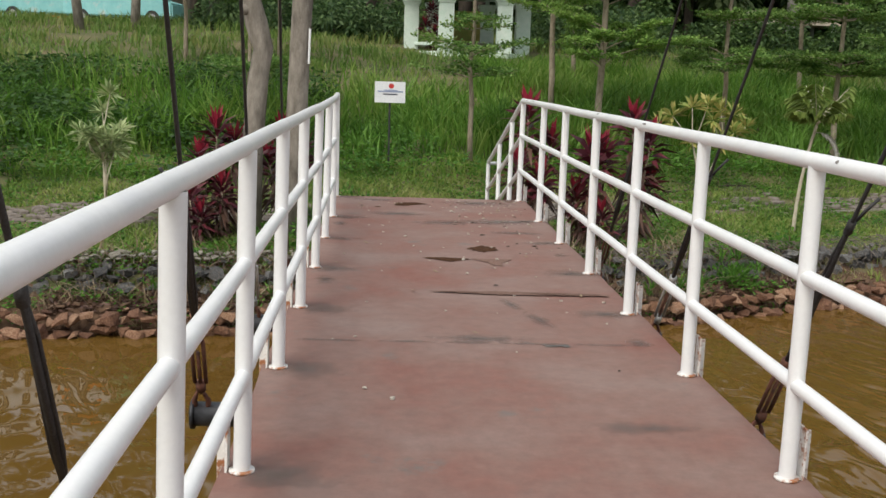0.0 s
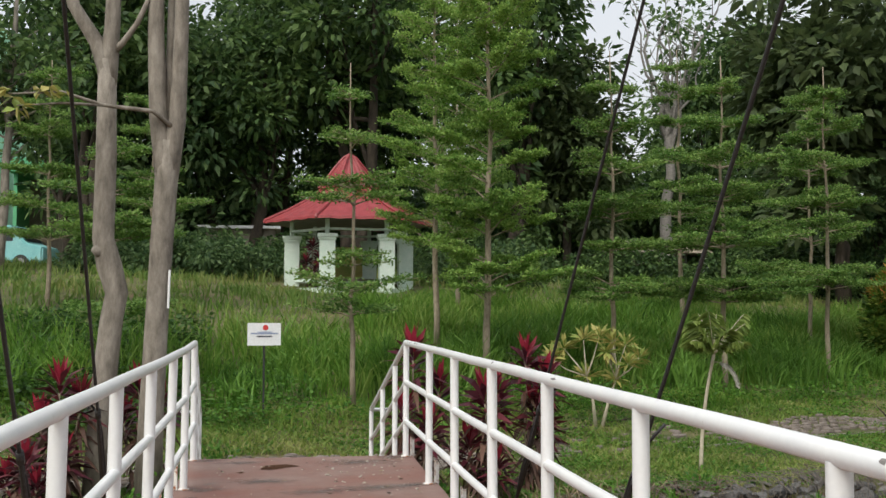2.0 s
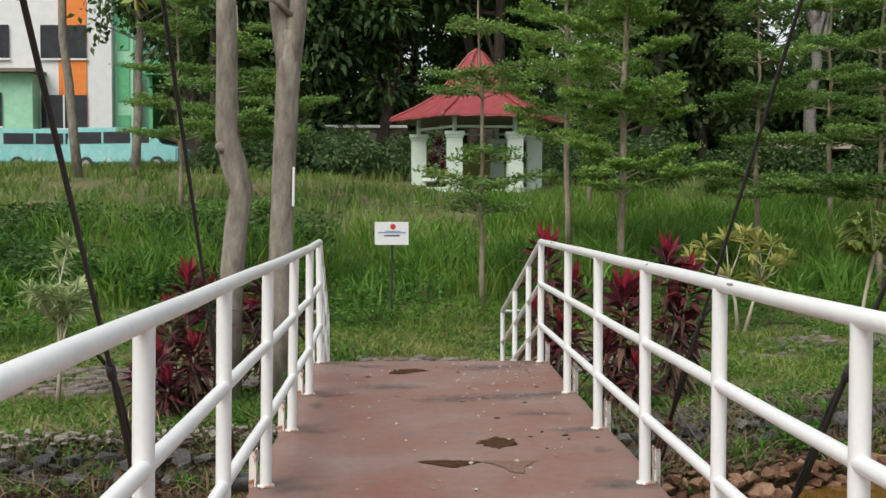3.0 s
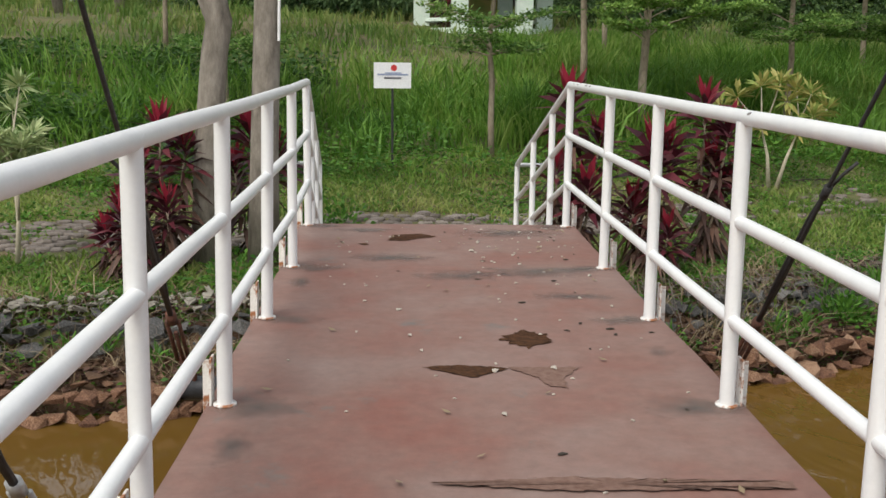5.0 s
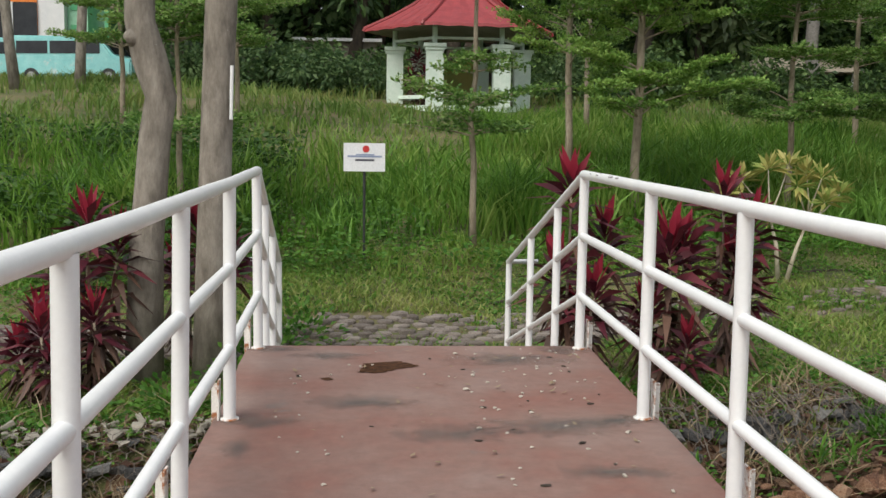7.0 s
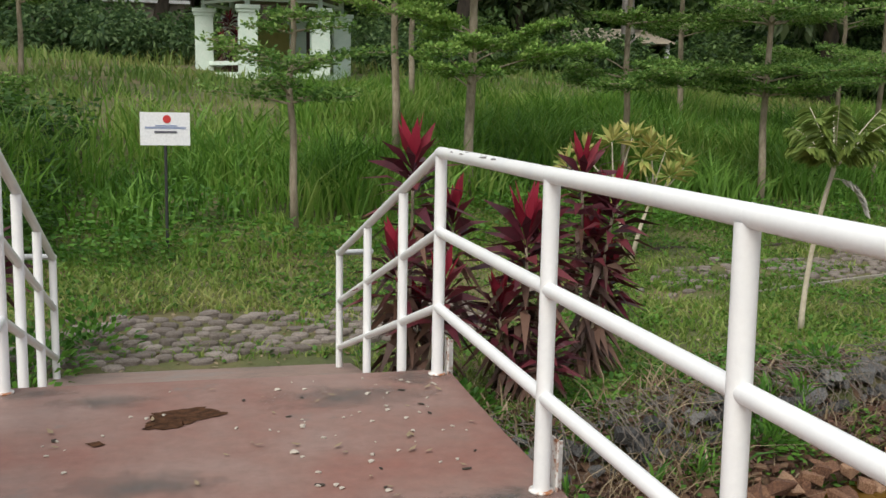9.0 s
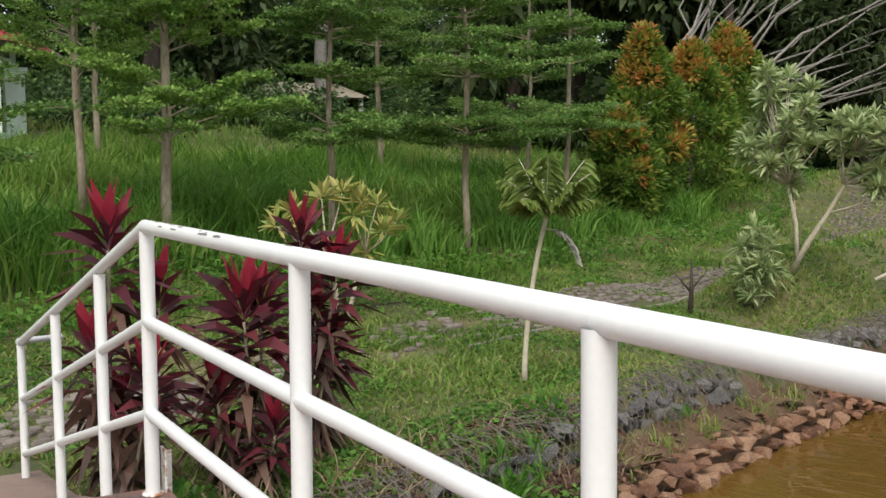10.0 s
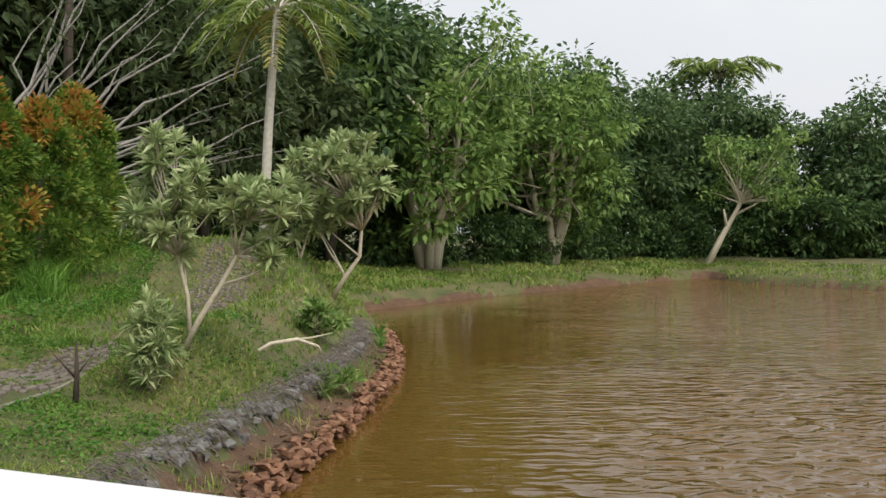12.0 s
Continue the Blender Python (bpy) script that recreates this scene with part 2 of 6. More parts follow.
GLASS_DARK = shader("dark_window_glass", [(0.012, 0.014, 0.016), (0.03, 0.034, 0.036)], scale=2, rough=0.12, bump=0)
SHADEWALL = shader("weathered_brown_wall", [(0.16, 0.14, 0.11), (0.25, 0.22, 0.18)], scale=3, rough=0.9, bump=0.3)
TANROOF = shader("tan_fibre_roof", [(0.36, 0.3, 0.22), (0.48, 0.42, 0.33)], scale=3, rough=0.85, bump=0.2)
SIGNWHITE = shader("white_sign_board", [(0.76, 0.77, 0.78), (0.82, 0.82, 0.82)], scale=4, rough=0.5, bump=0.05)
SIGNRED = shader("red_sign_print", [(0.5, 0.03, 0.03), (0.6, 0.05, 0.04)], scale=8, rough=0.5, bump=0)
SIGNBLUE = shader("blue_grey_sign_print", [(0.25, 0.3, 0.45), (0.35, 0.4, 0.52)], scale=8, rough=0.5, bump=0)
SIGNDARK = shader("dark_sign_print", [(0.06, 0.06, 0.08), (0.12, 0.12, 0.14)], scale=8, rough=0.5, bump=0)
BLACKPAINT = shader("black_post_paint", [(0.02, 0.02, 0.02), (0.04, 0.04, 0.04)], scale=12, rough=0.5, bump=0.1)

WATER = bpy.data.materials.new("muddy_pond_water")
WATER.use_nodes = True
n_, l_ = WATER.node_tree.nodes, WATER.node_tree.links
wb = n_["Principled BSDF"]
wco = n_.new("ShaderNodeTexCoord")
wmur = n_.new("ShaderNodeTexNoise")
wmur.inputs["Scale"].default_value, wmur.inputs["Detail"].default_value = 0.12, 4
wramp = n_.new("ShaderNodeValToRGB")
wramp.color_ramp.elements[0].color, wramp.color_ramp.elements[1].color = (0.112, 0.062, 0.013, 1), (0.138, 0.077, 0.018, 1)
wramp.color_ramp.elements[0].position, wramp.color_ramp.elements[1].position = 0.35, 0.65
l_.new(wco.outputs["Object"], wmur.inputs["Vector"])
l_.new(wmur.outputs["Fac"], wramp.inputs[0])
l_.new(wramp.outputs[0], wb.inputs["Base Color"])
wb.inputs["Roughness"].default_value, wb.inputs["IOR"].default_value = 0.02, 1.36
# ripples run before the wind, and die out in the lee of the north bank
wturn = n_.new("ShaderNodeMapping")
wturn.inputs["Rotation"].default_value = (0, 0, -0.42)
l_.new(wco.outputs["Object"], wturn.inputs[0])
wmap = n_.new("ShaderNodeMapping")
wmap.inputs["Scale"].default_value = (2.3, 0.62, 1)
l_.new(wturn.outputs[0], wmap.inputs[0])
wr1 = n_.new("ShaderNodeTexNoise")
wr1.inputs["Scale"].default_value, wr1.inputs["Detail"].default_value, wr1.inputs["Roughness"].default_value = 2.3, 1.4, 0.45
wr1.inputs["Distortion"].default_value = 0.5
l_.new(wmap.outputs[0], wr1.inputs["Vector"])
wlee = n_.new("ShaderNodeVectorMath")
wlee.operation = "DOT_PRODUCT"
wlee.inputs[1].default_value = (0.31, -0.95, 0)
l_.new(wco.outputs["Object"], wlee.inputs[0])
wpatch = n_.new("ShaderNodeTexNoise")
wpatch.inputs["Scale"].default_value, wpatch.inputs["Detail"].default_value = 0.22, 3
l_.new(wco.outputs["Object"], wpatch.inputs["Vector"])
wsum = n_.new("ShaderNodeMath")
wsum.operation = "MULTIPLY_ADD"
l_.new(wpatch.outputs["Fac"], wsum.inputs[0])
wsum.inputs[1].default_value = 9.0
l_.new(wlee.outputs["Value"], wsum.inputs[2])
wzone = n_.new("ShaderNodeMapRange")
wzone.inputs["From Min"].default_value, wzone.inputs["From Max"].default_value = -4.0, 3.5
wzone.inputs["To Min"].default_value, wzone.inputs["To Max"].default_value = 0.02, 0.27
l_.new(wsum.outputs[0], wzone.inputs["Value"])
wmul = n_.new("ShaderNodeMath")
wmul.operation = "MULTIPLY"
l_.new(wr1.outputs["Fac"], wmul.inputs[0])
l_.new(wzone.outputs["Result"], wmul.inputs[1])
wbump = n_.new("ShaderNodeBump")
wbump.inputs["Strength"].default_value, wbump.inputs["Distance"].default_value = 1.0, 0.5
l_.new(wmul.outputs[0], wbump.inputs["Height"])
l_.new(wbump.outputs[0], wb.inputs["Normal"])


# ---- mesh tools ----
class Bag:
    """Collects vertices and faces for one mesh."""

    def __init__(self):
        self.v, self.f, self.k = [], [], 0

    def add(self, v, f):
        v = np.asarray(v, float).reshape(-1, 3)
        self.f.extend([tuple(int(i) + self.k for i in face) for face in f])
        self.v.append(v)
        self.k += len(v)

    def tube(self, pts, radii, sides=8, caps=True):
        pts = [Vector(p) for p in pts]
        if not hasattr(radii, "__len__"):
            radii = [radii] * len(pts)
        rows, side = [], None
        for i, p in enumerate(pts):
            d = (pts[min(i + 1, len(pts) - 1)] - pts[max(i - 1, 0)]).normalized()
            if side is None:
                side = d.orthogonal().normalized()
            side = (side - d * side.dot(d)).normalized()
            up = d.cross(side)
            rows += [p + (side * math.cos(a) + up * math.sin(a)) * radii[i] for a in [2 * math.pi * j / sides for j in range(sides)]]
        f = []
        for i in range(len(pts) - 1):
            for j in range(sides):
                a, b = i * sides + j, i * sides + (j + 1) % sides
                f.append((a, b, b + sides, a + sides))
        if caps:
            f += [tuple(range(sides - 1, -1, -1)), tuple(range((len(pts) - 1) * sides, len(pts) * sides))]
        self.add([tuple(r) for r in rows], f)
        return self

    def box(self, x0, y0, z0, x1, y1, z1):
        self.add([(x, y, z) for z in (z0, z1) for x, y in ((x0, y0), (x1, y0), (x1, y1), (x0, y1))],
                 [(3, 2, 1, 0), (4, 5, 6, 7), (0, 1, 5, 4), (1, 2, 6, 5), (2, 3, 7, 6), (3, 0, 4, 7)])
        return self

    def leaves(self, pos, out, length, width, droop=0.25):
        """Pointed leaves of four corners: root, two sides, tip; out: the way each one points."""
        pos, out = np.asarray(pos, float), np.asarray(out, float)
        out = out / (np.linalg.norm(out, axis=1, keepdims=True) + 1e-9)
        n = len(pos)
        ln = (np.ones(n) * length)[:, None]
        wd = (np.ones(n) * width)[:, None]
        side = np.cross(out, np.random.normal(size=(n, 3)) * 0.5 + np.array([0, 0, 1.0]))
        side /= np.linalg.norm(side, axis=1, keepdims=True) + 1e-9
        mid = pos + out * ln * 0.45
        tip = pos + out * ln - np.array([0, 0, 1.0]) * ln * droop
        v = np.stack([pos, mid + side * wd / 2, tip, mid - side * wd / 2], 1).reshape(-1, 3)
        k = self.k
        self.f.extend([(k + 4 * i, k + 4 * i + 1, k + 4 * i + 2, k + 4 * i + 3) for i in range(n)])
        self.v.append(v)
        self.k += len(v)
        return self

    def mesh(self, name, mat, smooth=False):
        me = bpy.data.meshes.new(name)
        me.from_pydata(np.concatenate(self.v).tolist(), [], self.f)
        me.materials.append(mat)
        if smooth:
            me.shade_smooth()
        me.update()
        return me


def part(name, bag, mat, parent=None, label="", smooth=False):
    ob = new(name, bag if isinstance(bag, bpy.types.Mesh) else bag.mesh(name, mat, smooth))
    if parent:
        ob.parent = parent
    return tagged(ob, label) if label else ob


def thing(name, label, category, at=(0, 0, 0), group="", kind=""):
    ob = new(name)
    ob.matrix_world = at if isinstance(at, Matrix) else Matrix.Translation(at)
    return tagged(ob, label, category, group, kind)


# ---- the lie of the land ----
POND = [(-60, 8.0), (-20, 9.6), (-3.6, 10.45), (0, 11.0), (3, 11.6), (4.2, 12.2), (6, 12.95), (7.4, 13.4), (9.6, 13.92), (11.3, 14.38), (13.6, 15.05), (17.2, 16.25), (19.7, 17.3), (20.7, 17.85), (24, 19.7), (27.5, 21.6), (32.0, 24.3), (35.5, 23.9), (40, 23.45), (46, 22.4), (54, 20.5), (64.5, 17.7), (58.7, 14.2), (55.9, 10.8), (53.7, 7.7), (52, -20), (45, -40), (10, -40), (-15, -14), (-40, -14), (-62, -6)]
WATER_Z = -1.5


def shore_distance(x, y):
    """Signed distance to the pond's edge, positive on land."""
    x, y = np.asarray(x, float), np.asarray(y, float)
    best, inside = np.full(x.shape, 1e9), np.zeros(x.shape, bool)
    for (ax, ay), (bx, by) in zip(POND, POND[1:] + POND[:1]):
        dx, dy = bx - ax, by - ay
        k = np.clip(((x - ax) * dx + (y - ay) * dy) / (dx * dx + dy * dy), 0, 1)
        best = np.minimum(best, np.hypot(x - ax - k * dx, y - ay - k * dy))
        cross = (ay > y) != (by > y)
        inside ^= cross & (x < ax + (y - ay) * dx / (dy if dy else 1e-9))
    return np.where(inside, -best, best)


def ground_height(x, y):
    x, y = np.asarray(x, float), np.asarray(y, float)
    d = shore_distance(x, y)
    z = np.interp(d, [-6, -1, -0.05, 0.0, 0.32, 0.75, 0.85, 1.1, 2.0, 4.2, 6.5, 12, 22, 30, 60], [-3.5, -2.2, -1.9, -1.75, -1.3, -1.22, -1.0, -0.9, -0.82, -0.66, -0.3, 0.75, 2.1, 2.8, 3.5])
    far = np.clip((x - 30) / 20, 0, 1)
    zf = np.interp(d, [-6, -1, 0.0, 0.4, 2, 8, 30, 60], [-3.5, -2.2, -1.7, -1.12, -0.85, -0.5, 0.1, 0.6])
    z = z * (1 - far) + zf * far
    mound = 0.75 * np.clip((x - 9.8) / 1.2, 0, 1) * np.clip((d - 1.1) / 0.9, 0, 1) * np.clip((3.35 - d) / 0.9, 0, 1) * np.clip((30 - x) / 6, 0, 1)
    hump = mound + np.clip((d - 1.0) / 3, 0, 1) * 1.7 * np.exp(-((x - 23.5) / 4) ** 2 - ((y - 23.6) / 4) ** 2)
    land = np.clip((d - 1.2) / 3, 0, 1)
    return z + hump + land * 0.06 * (np.sin(x * 1.7 + 0.6 * y) * np.sin(y * 1.3 - 0.4 * x) + 0.6 * np.sin(x * 0.6 + 2) * np.sin(y * 0.5))


def gz(x, y):
    return float(ground_height([x], [y])[0])


def axis(a, b, fine0, fine1, step, growth=1.16):
    mid = list(np.arange(fine0, fine1 + 1e-6, step))
    lo, s = [], step
    while (lo[-1] if lo else mid[0]) > a:
        s *= growth
        lo.append((lo[-1] if lo else mid[0]) - s)
    hi, s = [], step
    while (hi[-1] if hi else mid[-1]) < b:
        s *= growth
        hi.append((hi[-1] if hi else mid[-1]) + s)
    return np.array(lo[::-1] + mid + hi)


gx, gy = axis(-900, 900, -14, 34, 0.26), axis(-900, 900, 6, 30, 0.18)
gx = np.concatenate([gx[gx < 34.1], np.arange(34.5, 72, 0.45), gx[gx > 73]])
X, Y = np.meshgrid(gx, gy)
Z = ground_height(X.ravel(), Y.ravel())
nx, ny = len(gx), len(gy)
ii = (np.arange(ny - 1)[:, None] * nx + np.arange(nx - 1)[None, :]).ravel()
gme = bpy.data.meshes.new("ground")
gme.from_pydata(np.stack([X.ravel(), Y.ravel(), Z], 1).tolist(), [], np.stack([ii, ii + 1, ii + nx + 1, ii + nx], 1).tolist())
gme.materials.append(EARTH)
gme.materials.append(BED)
fd = shore_distance(X.ravel()[ii] + 0.1, Y.ravel()[ii] + 0.1)
bare_rim = np.where(X.ravel()[ii] > 24, 0.3 + 0.25 * np.sin(X.ravel()[ii] * 0.7) * np.sin(X.ravel()[ii] * 0.31 + 1), 0.8)
gme.polygons.foreach_set("material_index", (fd < np.where((X.ravel()[ii] > 52) & (Y.ravel()[ii] < 16), 0.1, bare_rim)).astype(int))
gme.shade_smooth()
tagged(new("ground", gme), "grassy clay ground sloping down to the pond", "ground", kind="structure")

# rippled water sheet: short wind waves, finest where the walk passes
vx, vy = axis(-64, 96, 2.5, 11, 0.06, 1.019), axis(-50, 28, 2, 13, 0.06, 1.022)
WX, WY = np.meshgrid(vx, vy)
step = np.maximum(np.gradient(vx)[None, :], np.gradient(vy)[:, None])
wave_r = random.Random(19)
WZ = np.zeros_like(WX)
for k in range(34):
    lam = 0.17 * 1.046 ** k
    ang = 2.9 + wave_r.gauss(0, 0.6)
    amp = 0.026 * lam / 6.283 * wave_r.uniform(0.7, 1.3)
    WZ += amp * np.clip((lam / step - 2.2) / 1.5, 0, 1) * np.sin(6.283 / lam * (WX * math.cos(ang) + WY * math.sin(ang)) + wave_r.uniform(0, 6.28) + 1.2 * np.sin(WX * wave_r.uniform(0.2, 0.7) + WY * wave_r.uniform(0.2, 0.7) + k))
gust = 0.5 + 0.5 * np.sin(0.33 * WX + 0.21 * WY + 0.6) * np.sin(0.17 * WX - 0.42 * WY + 1.1) + 0.35 * np.sin(0.9 * WX + 0.5 * WY) * np.sin(0.6 * WY - 0.3 * WX)
open_water = np.clip((-shore_distance(WX.ravel(), WY.ravel()).reshape(WX.shape) - 1.6) / 4.0, 0.12, 1.0)
WZ *= np.clip(gust, 0.6, 1.0) * open_water * 3.6 * np.clip((34 - WX) / 16, 0.12, 1.0)
mx, my = len(vx), len(vy)
wi = (np.arange(my - 1)[:, None] * mx + np.arange(mx - 1)[None, :]).ravel()
wme = bpy.data.meshes.new("water")
wme.from_pydata(np.stack([WX.ravel(), WY.ravel(), WATER_Z + WZ.ravel()], 1).tolist(), [], np.stack([wi, wi + 1, wi + mx + 1, wi + mx], 1).tolist())
wme.materials.append(WATER)
wme.shade_smooth()
tagged(new("water", wme), "muddy brown pond water with small ripples", "water", kind="structure")

# ---- bridge ----
RX, LX = 0.945, -0.835


def left_x(y):
    """The left edge of the bridge runs slightly askew."""
    return float(np.interp(y, [1, 3.3, 4.45, 5.6, 6.7, 7.9, 9.1, 10.6], [-0.765, -0.788, -0.805, -0.818, -0.827, -0.847, -0.862, -0.918]))


def lean_in(y):
    """How far the left railing leans inwards a metre up."""
    return float(np.interp(y, [2, 8, 9.1, 10.6], [0.018, 0.016, 0.008, 0]))


POST_Y = [10.6, 9.12, 7.94, 6.73, 5.59, 4.45, 3.3, 2.2, 1.05, -0.1, -1.25, -2.4, -3.55, -4.7, -5.85, -7.0, -8.15, -9.3, -10.45, -11.6, -12.75, -13.9]
deck = thing("bridge_deck", "long footbridge deck with worn red paint", "bridge deck", kind="structure")
deckbag = bmesh.new()
for x0, x1, y0, y1 in ((LX - 0.065, RX + 0.065, -18, 10.68),):
    ny_ = 60
    rows = []
    for j in range(ny_ + 1):
        y = y0 + (y1 - y0) * j / ny_
        rows.append([deckbag.verts.new((left_x(y) - 0.065 + 0.006 * math.sin(j * 2.1), y, 0)), deckbag.verts.new((x1 + 0.006 * math.sin(j * 1.7), y, 0))])
    for a, b in zip(rows, rows[1:]):
        deckbag.faces.new((a[0], a[1], b[1], b[0]))
geo = bmesh.ops.extrude_face_region(deckbag, geom=deckbag.faces[:])
bmesh.ops.translate(deckbag, verts=[v for v in geo["geom"] if isinstance(v, bmesh.types.BMVert)], vec=(0, 0, -0.09))
bmesh.ops.recalc_face_normals(deckbag, faces=deckbag.faces[:])
dm = bpy.data.meshes.new("slab")
deckbag.to_mesh(dm)
deckbag.free()
dm.materials.append(DECK)
part("slab", dm, None, deck)
for x in (LX + 0.1, RX - 0.1):
    part("beam", Bag().box(x - 0.06, -18, -0.33, x + 0.06, 10.66, -0.092), DARKSTEEL, deck, "dark steel beam under the deck")
# ramp down to the path
RAMP = [(10.68, -0.002), (11.55, -0.31), (12.5, -0.55), (13.75, -0.74)]
rb = Bag()
rv, rf = [], []
for y, z in RAMP:
    lx = float(np.interp(y, [10.68, 13.75], [-0.985, -1.16]))
    rv += [(lx, y, z), (RX + 0.06, y, z), (RX + 0.06, y, z - 0.35), (lx, y, z - 0.35)]
for i in range(len(RAMP) - 1):
    for j in range(4):
        a, b = i * 4 + j, i * 4 + (j + 1) % 4
        rf.append((a, b, b + 4, a + 4))
rf += [(3, 2, 1, 0), (12, 13, 14, 15)]
rb.add(rv, rf)
tagged(new("ramp", rb.mesh("ramp", RAMPMAT)), "worn red concrete ramp from bridge to path", "ramp", kind="structure")


# bare grey spots round the post feet
def stain(x, y, rx, ry, turn, seed):
    b = Bag()
    b.add([(-1, -1, 0), (1, -1, 0), (1, 1, 0), (-1, 1, 0)], [(0, 1, 2, 3)])
    o = part("worn_patch", b, STAIN, deck, "bare grey worn patch in the deck paint")
    o.location, o.scale, o.rotation_euler = (x, y, 0.0025 + 0.0001 * (seed % 12)), (rx, ry, 1), (0, 0, turn)


sr = random.Random(11)
for i, y in enumerate(POST_Y[:14]):
    for sx, x in ((1, RX), (-1, left_x(y))):
        if sr.random() < 0.92:
            stain(x - sx * 0.12, y - 0.03, sr.uniform(0.16, 0.3), sr.uniform(0.11, 0.2), 0.0, i * 2 + (sx > 0))
        if sr.random() < 0.3:
            stain(x - sx * 0.09, y - 0.55 + sr.uniform(-0.15, 0.15), 0.09, sr.uniform(0.1, 0.2), 0.0, i)
for x, y, rx, ry in ((0.55, 9.0, 0.5, 0.22), (0.1, 8.9, 0.4, 0.2), (0.5, 10.3, 0.5, 0.25), (-0.3, 9.4, 0.35, 0.2), (0.6, 3.75, 0.3, 0.09), (0.1, 5.0, 0.35, 0.1), (-0.5, 10.4, 0.3, 0.15), (0.65, 8.4, 0.3, 0.12)):
    stain(x, y, rx, ry, 0.0, int(y * 10))

for side, x, ramp_x in (("r", RX, 0.885), ("l", LX, -1.092)):
    s = 1 if side == "r" else -1
    off = (lambda y, z=0.0: 0.0) if side == "r" else (lambda y, z=0.0: left_x(y) - LX + lean_in(y) * z)
    rail = thing("bridge_railing", "white painted steel pipe railing along the bridge deck", "railing", (x, 0, 0), group="bridge railings")
    pm = Bag().tube([(0, 0, 0.0), (0, 0, 1.006)], 0.0272, 18, False).mesh("post", WHITE, True)
    wm = Bag().tube([(0, 0, 0.0), (0, 0, 0.008)], 0.041, 14).mesh("weld", WHITE_RUST, True)
    tb = Bag()
    tb.box(s * 0.045, -0.012, -0.1, s * 0.052, 0.05, 0.17)
    tb.box(s * 0.045, 0.043, -0.1, s * 0.085, 0.05, 0.15)
    tm = tb.mesh("angle_bracket", WHITE_RUST)
    for j, y in enumerate(POST_Y):
        p = part("post", pm, None, rail)
        p.location = (off(y), y, 0)
        p.rotation_euler = (0.006 * math.sin(j * 2.3), 0.004 * math.sin(j * 1.3 + s) + (0 if s > 0 else lean_in(y)), 0)
        w = part("weld", wm, None, p, "rust-edged weld at the post foot")
        w.location = (0, 0, 0.001)
        b = part("angle_bracket", tm, None, p, "rusty white angle bracket")
    for z, r, nm in ((1.0185, 0.0262, "top_rail"), (0.662, 0.0235, "middle_rail"), (0.314, 0.0235, "lower_rail")):
        ys = POST_Y
        for a, b in zip(ys, ys[1:]):
            seg = part(nm, Bag().tube([(off(a, z), a, z), (off((a + b) / 2, z), (a + b) / 2, z + 0.002 * math.sin(a * 3)), (off(b, z), b, z)], r, 18, False), WHITE, rail, smooth=True)
            if nm == "top_rail":
                part("weld_bead", Bag().tube([(off(b, z), b - 0.003, z), (off(b, z), b - 0.001, z), (off(b, z), b + 0.001, z), (off(b, z), b + 0.003, z)], [r - 0.001, r + 0.0005, r + 0.0005, r - 0.001], 18, False), WHITE, seg, smooth=True)
        part("elbow", Bag().tube([(off(10.6), 10.585, z), (off(10.6), 10.6, z), (off(10.6), 10.612, z - 0.004)], r + 0.0006, 18, False), WHITE, rail, smooth=True)
        z_end = z - 0.865
        dx = ramp_x - x
        part("ramp_" + nm, Bag().tube([(off(10.6), 10.6, z), (dx, 13.5, z_end)], r * 0.92, 16, False), WHITE, rail, smooth=True)
    for y, zb in ((11.36, -0.245), (12.38, -0.52), (13.5, -0.72)):
        k = (y - 10.6) / 2.9
        part("ramp_post", Bag().tube([(off(10.6) * (1 - k) + (ramp_x - x) * k, y, zb - 0.02), (off(10.6) * (1 - k) + (ramp_x - x) * k, y, 1.0 - 0.865 * k)], 0.026, 16, False), WHITE, rail, smooth=True)
    part("rail_return", Bag().tube([(ramp_x - x, 13.5, 0.14), (ramp_x - x + s * 0.02, 13.75, 0.12), (ramp_x - x + s * 0.3, 13.85, 0.11)], 0.022, 12), WHITE, rail, smooth=True)

# chipped paint on the top pipe of the right-hand railing
CHIP = shader("bare_steel_in_chipped_paint", [(0.12, 0.11, 0.1), (0.26, 0.24, 0.22)], scale=40, rough=0.7, bump=0.2)
chip_r = random.Random(44)
railing = [o for o in scene.objects if o.name.startswith("bridge_railing")][0]
for i in range(22):
    y = chip_r.choice([chip_r.uniform(8.9, 10.5), chip_r.uniform(9.7, 10.45), chip_r.uniform(3.0, 9.0)])
    a0, ln, wd = chip_r.uniform(1.0, 2.6), chip_r.uniform(0.012, 0.05), chip_r.uniform(0.12, 0.4)
    b = Bag()
    ring = [(math.cos(t_) * wd * chip_r.uniform(0.6, 1), math.sin(t_) * ln * chip_r.uniform(0.6, 1)) for t_ in [math.tau * k / 9 for k in range(9)]]
    b.add([(0.0267 * math.cos(a0 + da), y + dy, 1.0185 + 0.0267 * math.sin(a0 + da)) for da, dy in [(0.0, 0.0)] + ring], [(0, k + 1, (k + 1) % 9 + 1) for k in range(9)])
    part("paint_chip", b, CHIP, railing, "bare grey chip in the white paint")

